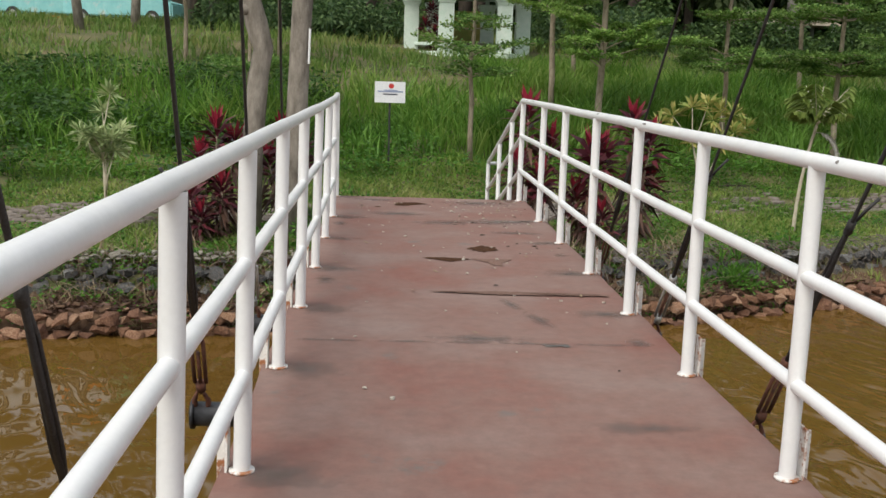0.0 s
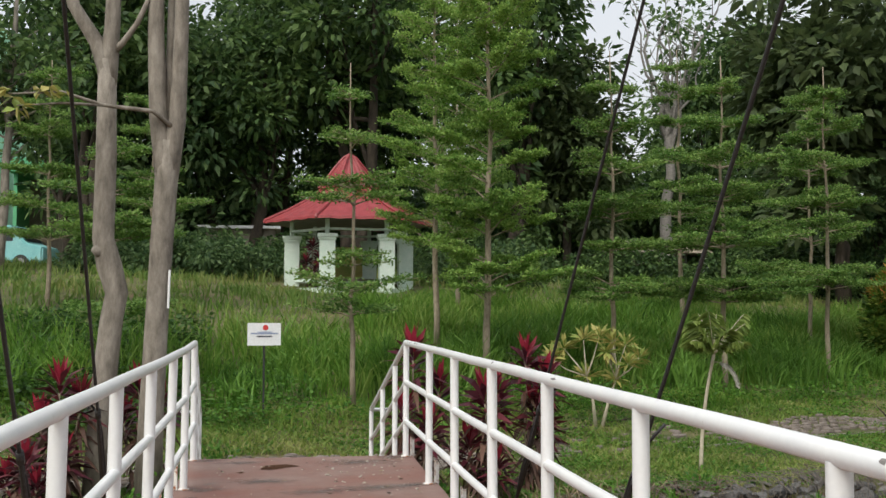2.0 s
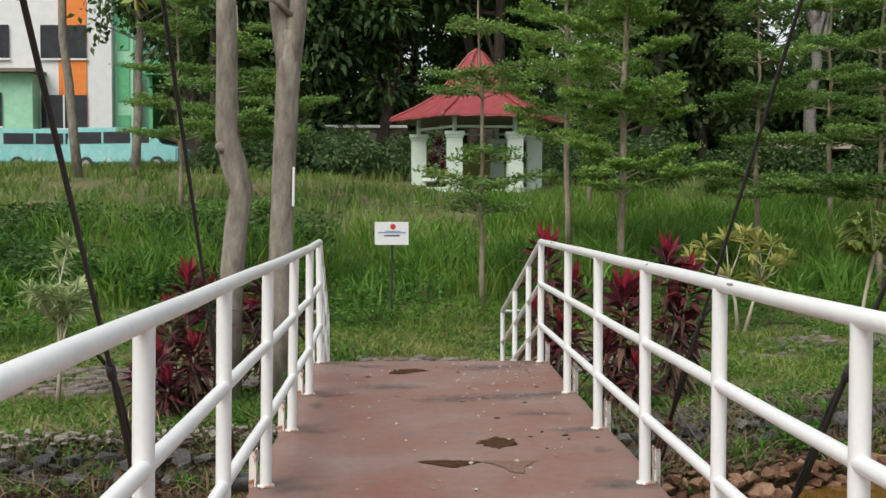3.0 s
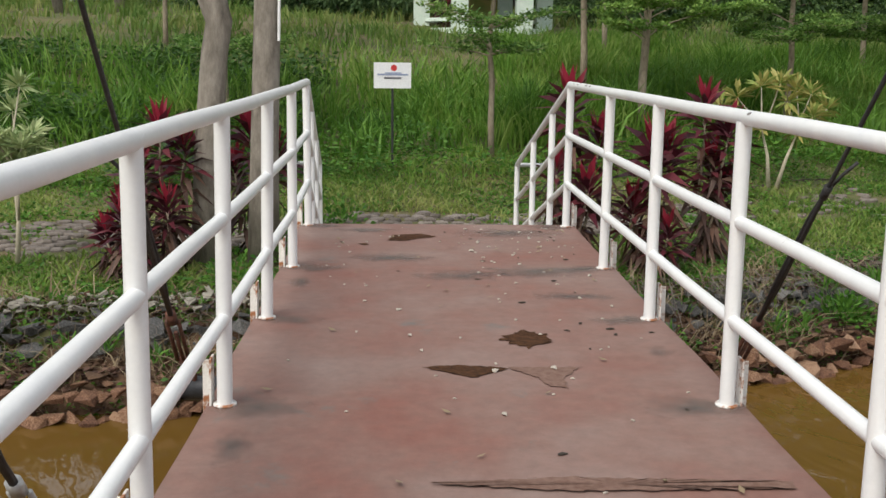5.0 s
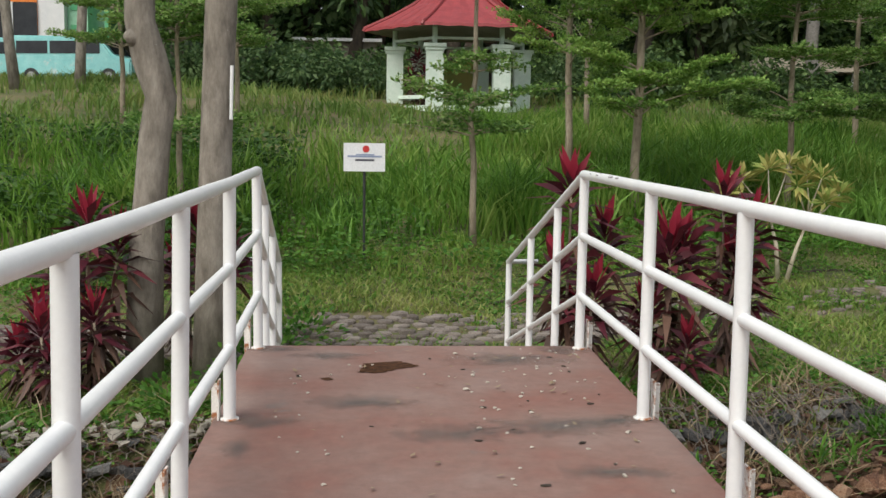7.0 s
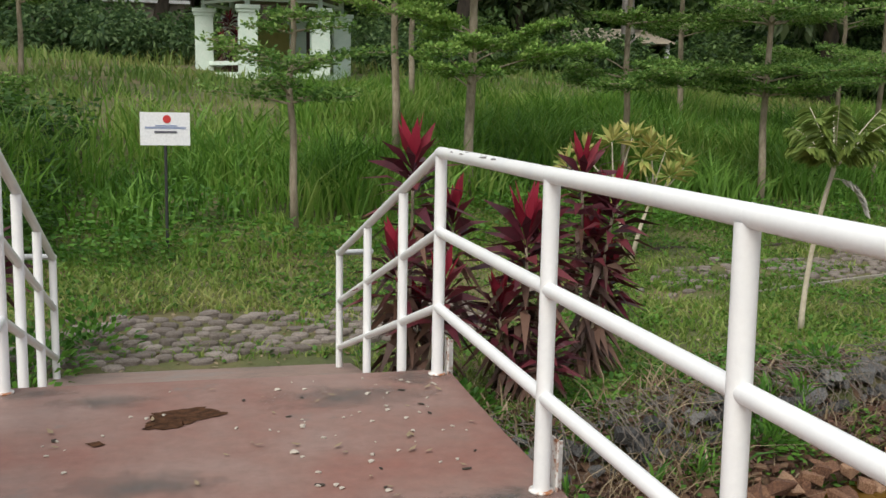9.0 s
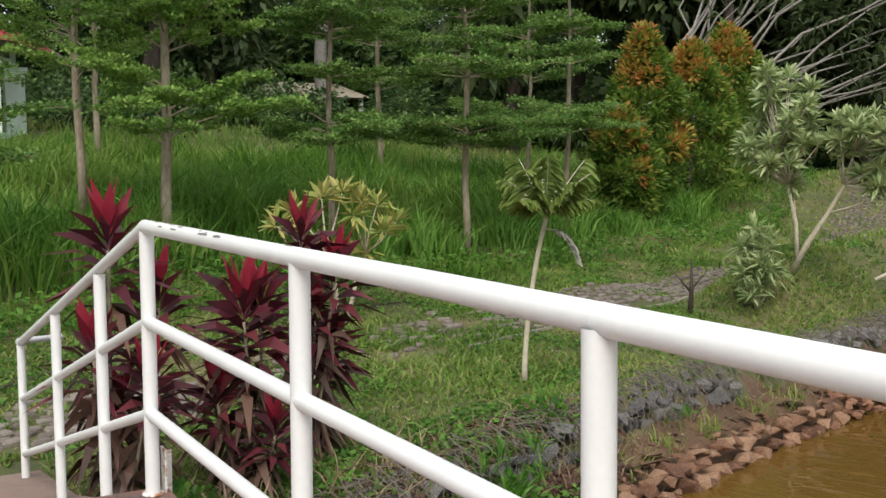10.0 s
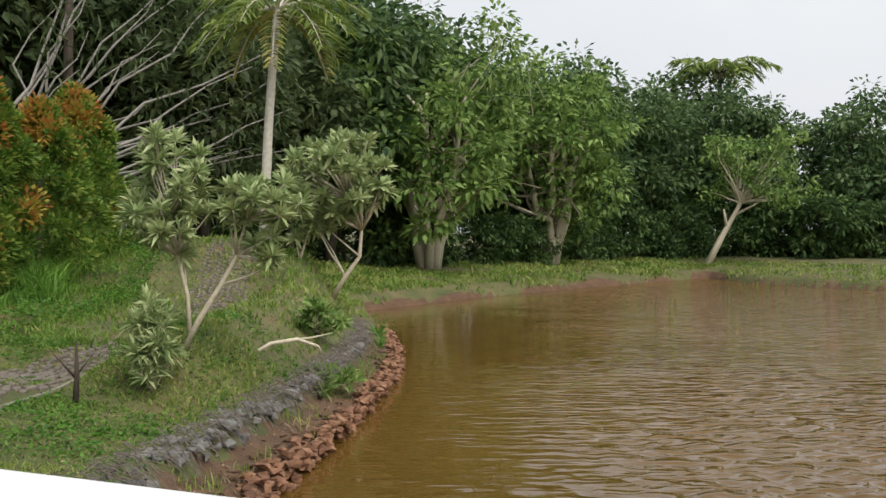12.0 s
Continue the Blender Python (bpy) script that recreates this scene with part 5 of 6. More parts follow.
# ---- hedge shrubs with orange tips ----
def cone_shrub(x, y, h, rad, seed, label):
    t = thing("red_tip_shrub", label, "shrub", (x, y, gz(x, y) - 0.05), group="red-tipped shrubs")
    r = random.Random(seed)
    part("trunk", Bag().tube(bent((0, 0, 0), (0, 0, h * 0.8), 0.05, 4, seed), [0.08, 0.07, 0.05, 0.04, 0.02], 7), BARK_DARK, t, smooth=True)
    lv, tips = Bag(), Bag()
    for i in range(110):
        k = r.random() ** 0.8
        a = r.uniform(0, 6.28)
        w = rad * math.sin(math.pi * (0.25 + 0.74 * k)) ** 0.9 * r.uniform(0.6, 1.08)
        c = np.array([math.cos(a) * w, math.sin(a) * w, 0.25 + (h - 0.25) * k])
        n = 95
        d = unit(n)
        pos = c + d * rng.uniform(0.3, 1, (n, 1)) * [0.26, 0.26, 0.32]
        d = d * 0.7 + np.array([c[0] / rad, c[1] / rad, 0.5]) * 0.5
        bag = tips if (k > 0.74 and r.random() < 0.5) or r.random() < 0.05 else lv
        bag.leaves(pos, d, rng.uniform(0.1, 0.19, n), 0.075, 0.1)
    part("foliage", lv, REDTIP, t)
    part("tip_leaves", tips, REDTOP, t, "orange-red new leaves at the tips")
    return t


cone_shrub(15.2, 24.1, 4.0, 0.85, 1, "tall dense shrub with orange-tipped leaves")
cone_shrub(17.3, 24.8, 3.8, 1.2, 2, "broad dense shrub with orange-red crown")
cone_shrub(20.1, 26.4, 4.2, 1.25, 3, "dense green shrub with red growing tips")
cone_shrub(14.0, 23.4, 2.2, 0.7, 4, "low dense green shrub with a few orange tips")
cone_shrub(23.0, 28.5, 3.0, 1.2, 5, "rounded green shrub with rusty tips")


# ---- wood behind: broad-leaved and dark trees ----
def broad_tree(name, label, h, crown_r, crown_z, trunk_r, clumps, per, leaf, leafmat, bark, seed, stems=1, clump_r=0.9, group="", limbs=9, category="tree", flat=0.8):
    r = random.Random(seed)
    t = thing(name, label, category, (0, 0, 0), group=group)
    cs = []
    while len(cs) < clumps:
        v = Vector((r.uniform(-1, 1), r.uniform(-1, 1), r.uniform(-1, 1)))
        if 0.45 < v.length < 1:
            wob = 0.8 + 0.35 * math.sin(3 * math.atan2(v.y, v.x) + seed) * math.sin(2.2 * v.z + seed)
            cs.append(Vector((v.x * crown_r * wob, v.y * crown_r * wob, crown_z + v.z * (h - crown_z) * wob)))
    for k in range(stems):
        a = k * 6.283 / stems + seed
        off = 0.0 if stems == 1 else trunk_r * 1.1
        top = Vector((math.cos(a) * crown_r * (0.1 if stems == 1 else 0.4), math.sin(a) * crown_r * (0.1 if stems == 1 else 0.4), crown_z + (h - crown_z) * 0.3))
        q = bent((math.cos(a) * off, math.sin(a) * off, -0.15), top, h * 0.02, 6, seed + k)
        part("trunk", Bag().tube(q, [trunk_r * (1.25 - 0.16 * i) for i in range(7)], 9), bark, t, smooth=True)
        for c in r.sample(cs, min(limbs, len(cs))):
            p = q[r.randint(2, 5)]
            wood = Bag()
            wood.tube(bent(p, c, h * 0.015, 4, seed + 7), [trunk_r * 0.45, trunk_r * 0.35, trunk_r * 0.26, trunk_r * 0.16, trunk_r * 0.06], 6, False)
            part("limb", wood, bark, t, smooth=True)
    lv = Bag()
    for c in cs:
        d = unit(per)
        pos = np.array(c) + d * rng.uniform(0.25, 1, (per, 1)) ** 0.6 * clump_r * [1, 1, flat * 0.8]
        d = d * 0.8 + [0, 0, -0.05]
        lv.leaves(pos, d, rng.uniform(0.7, 1.25, per) * leaf, leaf * 0.55, 0.25)
    part("crown", lv, leafmat, t)
    return t


def place(ob, spots):
    """Puts the first one at the first spot and copies at the others; a spot: x, y, turn, size."""
    for i, (x, y, turn, size) in enumerate(spots):
        m = Matrix.Translation((x, y, gz(x, y) - 0.05)) @ Matrix.Rotation(turn, 4, "Z") @ Matrix.Scale(size, 4)
        if i:
            copy_thing(ob, m)
        else:
            first = m
    ob.matrix_basis = first


wood_r = random.Random(77)
dark = [broad_tree("wood_tree", "tall dark tree of the wood behind the meadow", 15, 4.2, 9.2, 0.28, 95, 70, 0.42, DARKLEAF, BARK_DARK, 3, 1, 1.3, "wood behind the meadow"),
        broad_tree("wood_tree", "dark leafy tree with a bare lower trunk", 16, 3.8, 10.4, 0.24, 85, 70, 0.42, DARKLEAF, BARK_DARK, 8, 2, 1.3, "wood behind the meadow"),
        broad_tree("wood_tree", "shaggy dark green tree at the wood's edge", 12, 4.0, 6.4, 0.22, 90, 70, 0.4, FARLEAF, BARK_DARK, 12, 1, 1.25, "wood behind the meadow")]
spots = [[], [], []]
for i, x in enumerate(np.arange(-30, 48, 3.3)):
    for row, y in enumerate((46, 55)):
        if x < -9 and row < 1:
            continue
        if x < -12 and row < 3 and y < 64:
            continue
        if x > 6 and (i + row) % 2:
            continue
        if 14 < x < 24:
            continue
        spots[(i + row) % 3].append((x + wood_r.uniform(-1.4, 1.4), y + wood_r.uniform(-2, 2) + max(0, x - 25) * 0.1, wood_r.uniform(0, 6.28), wood_r.uniform(0.85, 1.2)))
spots[0] += [(-10.0, 51.0, 1.0, 0.85), (24.0, 58.0, 2.2, 1.0)]
for ob, sp in zip(dark, spots):
    place(ob, sp)
# dark leaf colour stands in for the shade under the closed crowns
under = broad_tree("undergrowth_bush", "leafy undergrowth at the edge of the wood, coloured dark as in shade", 2.2, 1.9, 0.9, 0.05, 40, 60, 0.26, DARKLEAF, BARK_DARK, 21, 3, 0.6, "undergrowth", 4, "bush")
place(under, [(x + wood_r.uniform(-0.8, 0.8), 41.5 + wood_r.uniform(-1.5, 2.0), wood_r.uniform(0, 6.28), wood_r.uniform(0.7, 1.2)) for x in np.arange(-6, 36, 2.0) if not 0 < x < 5])
place(copy_thing(under, Matrix()), [(x + wood_r.uniform(-0.8, 0.8), 60 + wood_r.uniform(-1.5, 2.0), wood_r.uniform(0, 6.28), wood_r.uniform(1.7, 2.4)) for x in np.arange(-8, 50, 3.2)])
medge = broad_tree("hedge_bush", "green weedy bush behind the meadow", 1.6, 1.6, 0.7, 0.04, 34, 60, 0.2, FARLEAF, BARK_DARK, 22, 3, 0.5, "meadow bushes", 3, "bush")
place(medge, [(-6.5, 38.5, 0, 1), (-4.2, 38, 1, 1.1), (-2.3, 37.5, 2, 1.0), (-1.0, 37.2, 3, 0.9), (5.6, 36.5, 5, 0.9), (7.5, 36, 1, 1.1)])
belt = broad_tree("thicket_bush", "dark dense thicket behind the wood", 7.5, 3.2, 3.2, 0.12, 80, 70, 0.42, DARKLEAF, BARK_DARK, 51, 3, 1.1, "thicket", 5, "bush", 1.0)
place(belt, [(x + wood_r.uniform(-0.8, 0.8), 64 + wood_r.uniform(-1.5, 1.5) - max(0, x - 20) * 0.3, wood_r.uniform(0, 6.28), wood_r.uniform(0.9, 1.2)) for x in np.arange(-5, 52, 3.4)] + [(14.0, 52.5, 0.3, 1.0), (17.4, 54.5, 1.2, 1.05), (20.6, 52.0, 2.5, 1.0), (23.6, 50.5, 3.9, 0.95)])
for x, y, lean, h, cz, cr in ((-10.85, 35.4, -1.1, 12.0, 10.2, 1.7), (-14.0, 36.0, -0.2, 10.5, 9.0, 1.5), (-9.2, 36.0, 0.3, 9.5, 6.4, 2.5)):
    sl_t = thing("slender_tree", "slender leaning grey trunk with a dark leafy crown on the meadow", "tree", (x, y, gz(x, y) - 0.05), group="slender trees on the meadow")
    part("trunk", Bag().tube(bent((0, 0, 0), (lean, 0.2, h), 0.12, 8, int(-x)), [0.17, 0.15, 0.14, 0.13, 0.12, 0.11, 0.1, 0.08, 0.05], 9), BARK, sl_t, smooth=True)
    lv = Bag()
    for k in range(30):
        c = np.array([lean * 0.7, 0.15, cz]) + unit(1)[0] * [cr, cr, 2.3] * rng.uniform(0.3, 1)
        part("limb", Bag().tube([(lean * 0.6, 0.1, min(c[2] - 0.8, h * 0.9)), tuple(c)], [0.05, 0.012], 5, False), BARK, sl_t)
        lv.leaves(c + rng.normal(0, 0.4, (75, 3)), unit(75), rng.uniform(0.22, 0.38, 75), 0.16)
    part("crown", lv, DARKLEAF, sl_t)
# far shore
near_far = broad_tree("shore_tree", "wide many-stemmed tree with large light green leaves on the far shore", 14.5, 6.6, 7.6, 0.26, 150, 60, 0.5, BROAD, BARK_PALE, 31, 7, 1.05, "broad trees on the far shore", 7)
place(near_far, [(57.5, 25.6, 0.3, 0.86), (45.5, 28.0, 2.1, 0.86)])
fard = broad_tree("shore_tree", "tall dark tree behind the far shore", 18, 5.6, 9.5, 0.3, 105, 50, 0.65, FARLEAF, BARK_DARK, 33, 1, 1.7, "dark trees on the far shore", 6)
fs = []
for a in np.linspace(0, 1, 26):
    fs.append((33 + 52 * a + wood_r.uniform(-2, 2), 37 - 14 * a + wood_r.uniform(-3, 3), wood_r.uniform(0, 6.28), wood_r.uniform(0.65, 0.9)))
for a in np.linspace(0, 1, 14):
    fs.append((81 + wood_r.uniform(-5, 5), 22 - 44 * a + wood_r.uniform(-1, 1), wood_r.uniform(0, 6.28), wood_r.uniform(0.55, 0.75)))
place(fard, fs)
# the shadow beneath the far trees is put into these bushes' leaf colour
fbush = broad_tree("shore_bush", "low leafy bush under the far trees", 5.5, 3.4, 2.3, 0.1, 60, 60, 0.45, DARKLEAF, BARK_DARK, 35, 3, 0.95, "bushes on the far shore", 4, "bush")
place(fbush, [(46 + i * 3.6 + wood_r.uniform(-1, 1), 31 - i * 1.2 + wood_r.uniform(-1, 1), i, wood_r.uniform(0.6, 0.9)) for i in range(9)] + [(77 + wood_r.uniform(-2, 2), 20 - i * 3.0, i, wood_r.uniform(0.7, 1.0)) for i in range(12)] + [(29 + i * 3.0, 33 + wood_r.uniform(-1, 1), i, 0.7) for i in range(6)])
lt = thing("leaning_tree", "pale leaning tree with a loose green crown on the far shore", "tree", (68.0, 18.3, gz(68.0, 18.3)))
part("trunk", Bag().tube([(0, 0, -0.2), (0.5, -0.8, 1.6), (0.9, -1.6, 3.2), (1.1, -2.3, 4.6)], [0.24, 0.2, 0.15, 0.08], 8).tube([(0.7, -1.2, 2.4), (0.6, -1.0, 3.6)], [0.13, 0.07], 7).tube([(0.9, -1.6, 3.2), (1.6, -3.0, 4.0)], [0.1, 0.05], 7), BARK_PALE, lt, smooth=True)
lr_ = random.Random(29)
lv = Bag()
for i in range(34):
    v = Vector((lr_.uniform(-1, 1), lr_.uniform(-1, 1), lr_.uniform(-1, 1)))
    c = Vector((1.3 + v.x * 2.6, -3.2 + v.y * 3.2, 6.3 + v.z * 2.0))
    part("limb", Bag().tube(bent((1.0, -2.0, 4.0), c, 0.2, 3, i), [0.07, 0.05, 0.03, 0.012], 5, False), BARK_PALE, lt)
    lv.leaves(np.array(c) + rng.normal(0, 0.5, (60, 3)) * [1, 1, 0.6], unit(60), rng.uniform(0.3, 0.5, 60), 0.2)
part("crown", lv, BROAD, lt)
# feathery tree with a fan of bare silver branches
ft = thing("bare_branched_tree", "feathery tree with a fan of bare silver branches", "tree", (23.6, 32.9, gz(23.6, 32.9)))
fr = random.Random(4)
part("trunk", Bag().tube([(0, 0, 0), (0.2, 0, 2.0), (0.6, -0.3, 4.0)], [0.3, 0.24, 0.16], 9), BARK_DARK, ft, smooth=True)
part("trunk", Bag().tube([(1.8, -1.2, 0), (1.9, -1.2, 4), (2.0, -1.2, 9)], [0.2, 0.17, 0.12], 9), BARK_DARK, ft, smooth=True)
lv = Bag()
for i in range(30):
    a = fr.uniform(0.0, 1.0)
    b0 = Vector((fr.uniform(-0.8, 0.6), fr.uniform(-0.5, 0.5), fr.uniform(0.8, 2.2)))
    ln = fr.uniform(5, 10)
    dx = Vector((0.75 * (0.3 + a), -0.55 * (0.3 + a) + fr.uniform(-0.2, 0.2), 0.95 - 0.62 * a)).normalized()
    e = b0 + dx * ln
    part("branch", Bag().tube(bent(b0, e, 0.5, 6, i), [0.08, 0.07, 0.055, 0.045, 0.035, 0.025, 0.012], 6, False), BARK_SILVER, ft, smooth=True)
    n = 60
    lv.leaves(np.array(e) + rng.normal(0, 0.8, (n, 3)), unit(n), 0.5, 0.07)
part("foliage", lv, PINELEAF, ft)
pine = broad_tree("feathery_tree", "tall olive-green feathery tree", 15, 4.0, 9.0, 0.26, 90, 80, 0.6, PINELEAF, BARK_DARK, 41, 1, 1.5, "feathery trees")
place(pine, [(26.5, 36.5, 0, 0.9), (21.5, 38.5, 2, 1.0), (30.5, 34.5, 1, 0.85), (35.0, 33.0, 3, 0.8), (12.2, 45.0, 4, 0.72), (31.0, 30.5, 5, 0.7), (38.5, 31.5, 2, 0.75)])
bt = thing("bare_tree", "tall half-bare tree with pale branches against the sky", "tree", (17.6, 47.0, gz(17.6, 47.0) - 0.05))
br_ = random.Random(12)
part("trunk", Bag().tube(bent((0, 0, 0), (0.2, 0, 8.0), 0.15, 6, 3), [0.34, 0.3, 0.27, 0.25, 0.22, 0.2, 0.17], 10), BARK_SILVER, bt, smooth=True)
bl = Bag()
for i in range(16):
    b0 = Vector((0.15, 0, br_.uniform(5.5, 8.0)))
    a = br_.uniform(0, 6.28)
    e = b0 + Vector((math.cos(a) * br_.uniform(0.8, 3.0), math.sin(a) * br_.uniform(0.8, 3.0), br_.uniform(3.0, 7.0)))
    bb = Bag().tube(bent(b0, e, 0.35, 6, i + 40), [0.11, 0.095, 0.08, 0.065, 0.05, 0.035, 0.015], 6, False)
    for j in range(4):
        m0 = b0.lerp(e, br_.uniform(0.45, 0.95))
        bb.tube([m0, m0 + Vector((br_.uniform(-1, 1), br_.uniform(-1, 1), br_.uniform(0.3, 1.4)))], [0.03, 0.01], 4, False)
    part("branch", bb, BARK_SILVER, bt, smooth=True)
    bl.leaves(np.array(e) + rng.normal(0, 0.55, (26, 3)), unit(26), 0.4, 0.2)
part("foliage", bl, DARKLEAF, bt)


# ---- gazebo ----
def gazebo(cx, cy):
    z0 = gz(cx, cy) - 0.12
    g = thing("gazebo", "small gazebo with a red bell-shaped roof and mint pillars", "gazebo", (cx, cy, z0))
    N, R = 6, 1.85
    ang = [math.radians(5 + 60 * i) for i in range(N)]
    fl = Bag()
    fl.add([(math.cos(a) * (R + 0.25), math.sin(a) * (R + 0.25), z) for z in (-0.3, 0.06) for a in ang], [tuple(range(N - 1, -1, -1)), tuple(range(N, 2 * N))] + [(i, (i + 1) % N, (i + 1) % N + N, i + N) for i in range(N)])
    part("plinth", fl, MINT, g, "pale plastered octagonal plinth")
    for i, a in enumerate(ang):
        x, y = math.cos(a) * R, math.sin(a) * R
        p = part("pillar", Bag().box(x - 0.235, y - 0.235, 0.03, x + 0.235, y + 0.235, 1.62), MINT, g)
        part("capital", Bag().box(x - 0.3, y - 0.3, 1.622, x + 0.3, y + 0.3, 1.72).box(x - 0.265, y - 0.265, 1.54, x + 0.265, y + 0.265, 1.618), MINT, p)
        part("upper_post", Bag().tube([(x, y, 1.7), (x, y, 2.35)], 0.07, 8), MINT, p)
        b = ang[(i + 1) % N]
        x2, y2 = math.cos(b) * R, math.sin(b) * R
        part("ring_beam", Bag().tube([(x, y, 1.88), (x2, y2, 1.88)], 0.05, 4), MINT, g)
        if i in (0, 1, 2, 3):
            part("low_wall", Bag().tube([(x, y, 0.3), (x2, y2, 0.3)], [0.07, 0.07], 4), MINT, g)
    prof = [(2.75, 2.12), (2.72, 2.2), (1.95, 2.56), (1.3, 2.93), (0.95, 3.22), (0.92, 3.26), (1.0, 3.28), (0.86, 3.46), (0.5, 3.95), (0.22, 4.28), (0.03, 4.4)]
    for i in range(N):
        a0, a1 = ang[i], ang[(i + 1) % N] + (math.tau if i == N - 1 else 0)
        rv, rf = [], []
        M = 8
        for r_, z in prof:
            for k in range(M + 1):
                w = k / M
                x = r_ * (math.cos(a0) * (1 - w) + math.cos(a1) * w)
                y = r_ * (math.sin(a0) * (1 - w) + math.sin(a1) * w)
                rv.append((x, y, z + 0.025 * (k % 2)))
        for p in range(len(prof) - 1):
            for k in range(M):
                q = p * (M + 1) + k
                rf.append((q, q + 1, q + M + 2, q + M + 1))
        b = Bag()
        b.add(rv, rf)
        pan = part("roof_panel", b, ROOF, g, "ribbed red roof panel")
        part("ridge", Bag().tube([(math.cos(a0) * r_, math.sin(a0) * r_, z + 0.03) for r_, z in prof], 0.05, 6), ROOF, pan)
    sof = Bag()
    sof.add([(math.cos(a) * 2.7, math.sin(a) * 2.7, 2.13) for a in ang] + [(0, 0, 2.3)], [(i, (i + 1) % N, N) for i in range(N)])
    part("soffit", sof, SHADEWALL, g)
    part("bench", Bag().box(-0.9, 0.9, 0.35, 0.9, 1.25, 0.42).box(-0.85, 0.95, 0.04, -0.75, 1.2, 0.35).box(0.75, 0.95, 0.04, 0.85, 1.2, 0.35), SHADEWALL, g)
    part("back_panel", Bag().box(-0.6, 1.5, 0.5, 0.6, 1.56, 1.5), YELLEAF, g, "faded lime back panel")
    return g


gazebo(1.95, 34.6)
cordyline(0.75, 33.9, [(0, 0, 1.3, 0.4), (0.2, 0, 0.9, 0.38), (-0.2, 0.1, 0.8, 0.38), (0.1, -0.2, 0.6, 0.34)], 41, "burgundy cordyline against the gazebo wall")

# ---- sign by the path ----
sg = thing("sign", "small white notice board on a thin black post", "sign", (-0.435, 17.2, gz(-0.435, 17.2)))
part("post", Bag().tube([(0, 0, -0.05), (0, 0, 1.42)], 0.016, 8), BLACKPAINT, sg)
bd = part("board", Bag().box(-0.25, -0.025, 1.1, 0.25, -0.016, 1.44), SIGNWHITE, sg)
part("emblem", Bag().tube([(0.02, -0.026, 1.37), (0.02, -0.029, 1.37)], 0.042, 16), SIGNRED, bd, "round red emblem")
part("print_bar", Bag().box(-0.2, -0.0285, 1.27, 0.21, -0.0265, 1.292), SIGNBLUE, bd)
part("print_bar", Bag().box(-0.1, -0.0285, 1.295, 0.12, -0.0265, 1.31), SIGNBLUE, bd)
part("print_bar", Bag().box(-0.11, -0.0285, 1.225, 0.12, -0.0265, 1.248), SIGNDARK, bd)
# white tag nailed to the straight trunk
part("white_tag", Bag().tube([Vector((-1.405, 12.96, 1.33)) - g2.matrix_world.translation, Vector((-1.395, 12.96, 1.75)) - g2.matrix_world.translation], 0.014, 8), WHITE, g2, "thin white pipe nailed to the trunk")

# ---- building and vans behind the meadow ----
def wall_building():
    x0, y0 = -34.0, 62.0
    z0 = gz(-20, 58) + 0.2
    b = thing("school_building", "white building with an orange stripe and green corner wall", "building", (x0, y0, z0))
    part("wall", Bag().box(0, 0, -1.5, 16.6, 9, 14), PLASTER, b)
    part("green_wall", Bag().box(16.62, 0.5, -1.5, 17.7, 9, 14), GREENWALL, b, "light green corner wall")
    for k in range(5):
        part("green_panel", Bag().box(16.8, 0.44, 1.2 + k * 3.0, 17.5, 0.496, 3.4 + k * 3.0), GREENDARK, b, "darker green panel")
    part("low_wing", Bag().box(-2, -1.2, -1.5, 12.5, -0.003, 5.6), GREENWALL, b, "pale green lower wing")
    part("canopy", Bag().box(-2, -1.9, 5.6, 12.9, -0.004, 5.8), SHADEWALL, b)
    part("orange_stripe", Bag().box(13.6, -0.06, -1.5, 15.2, -0.002, 14), ORANGE, b, "vertical orange stripe")
    for k in range(3):
        z = 2.6 + k * 4.0
        for x in (12.6, 4.6, 8.2):
            yy = -1.2 if (x < 12 and z < 5) else 0.0
            w = part("window", Bag().box(x, yy - 0.12, z, x + 2.6, yy - 0.062, z + 1.9), GLASS_DARK, b, "dark glazed window")
            part("window_frame", Bag().box(x - 0.08, yy - 0.16, z - 0.1, x + 2.68, yy - 0.065, z - 0.003).box(x + 1.25, yy - 0.16, z, x + 1.35, yy - 0.125, z + 1.9), SIGNWHITE, w)
    part("roof", Bag().box(-1, -0.8, 14, 17.4, 9.8, 14.5), SHADEWALL, b)
    return b


wall_building()
dk = thing("dark_hall", "open dark hall with a green fascia beside the building", "building", (-15.2, 62.5, gz(-12, 58)))
part("back_wall", Bag().box(0, 3, -1, 9, 3.2, 6), SHADEWALL, dk)
part("side_wall", Bag().box(-0.2, 0, -1, 0, 3, 6), GREENDARK, dk)
part("side_wall", Bag().box(9, 0, -1, 9.2, 3, 6), GREENDARK, dk)
part("roof", Bag().box(-0.4, -0.6, 6.01, 9.4, 3.4, 6.8), GREENDARK, dk, "green fascia roof")


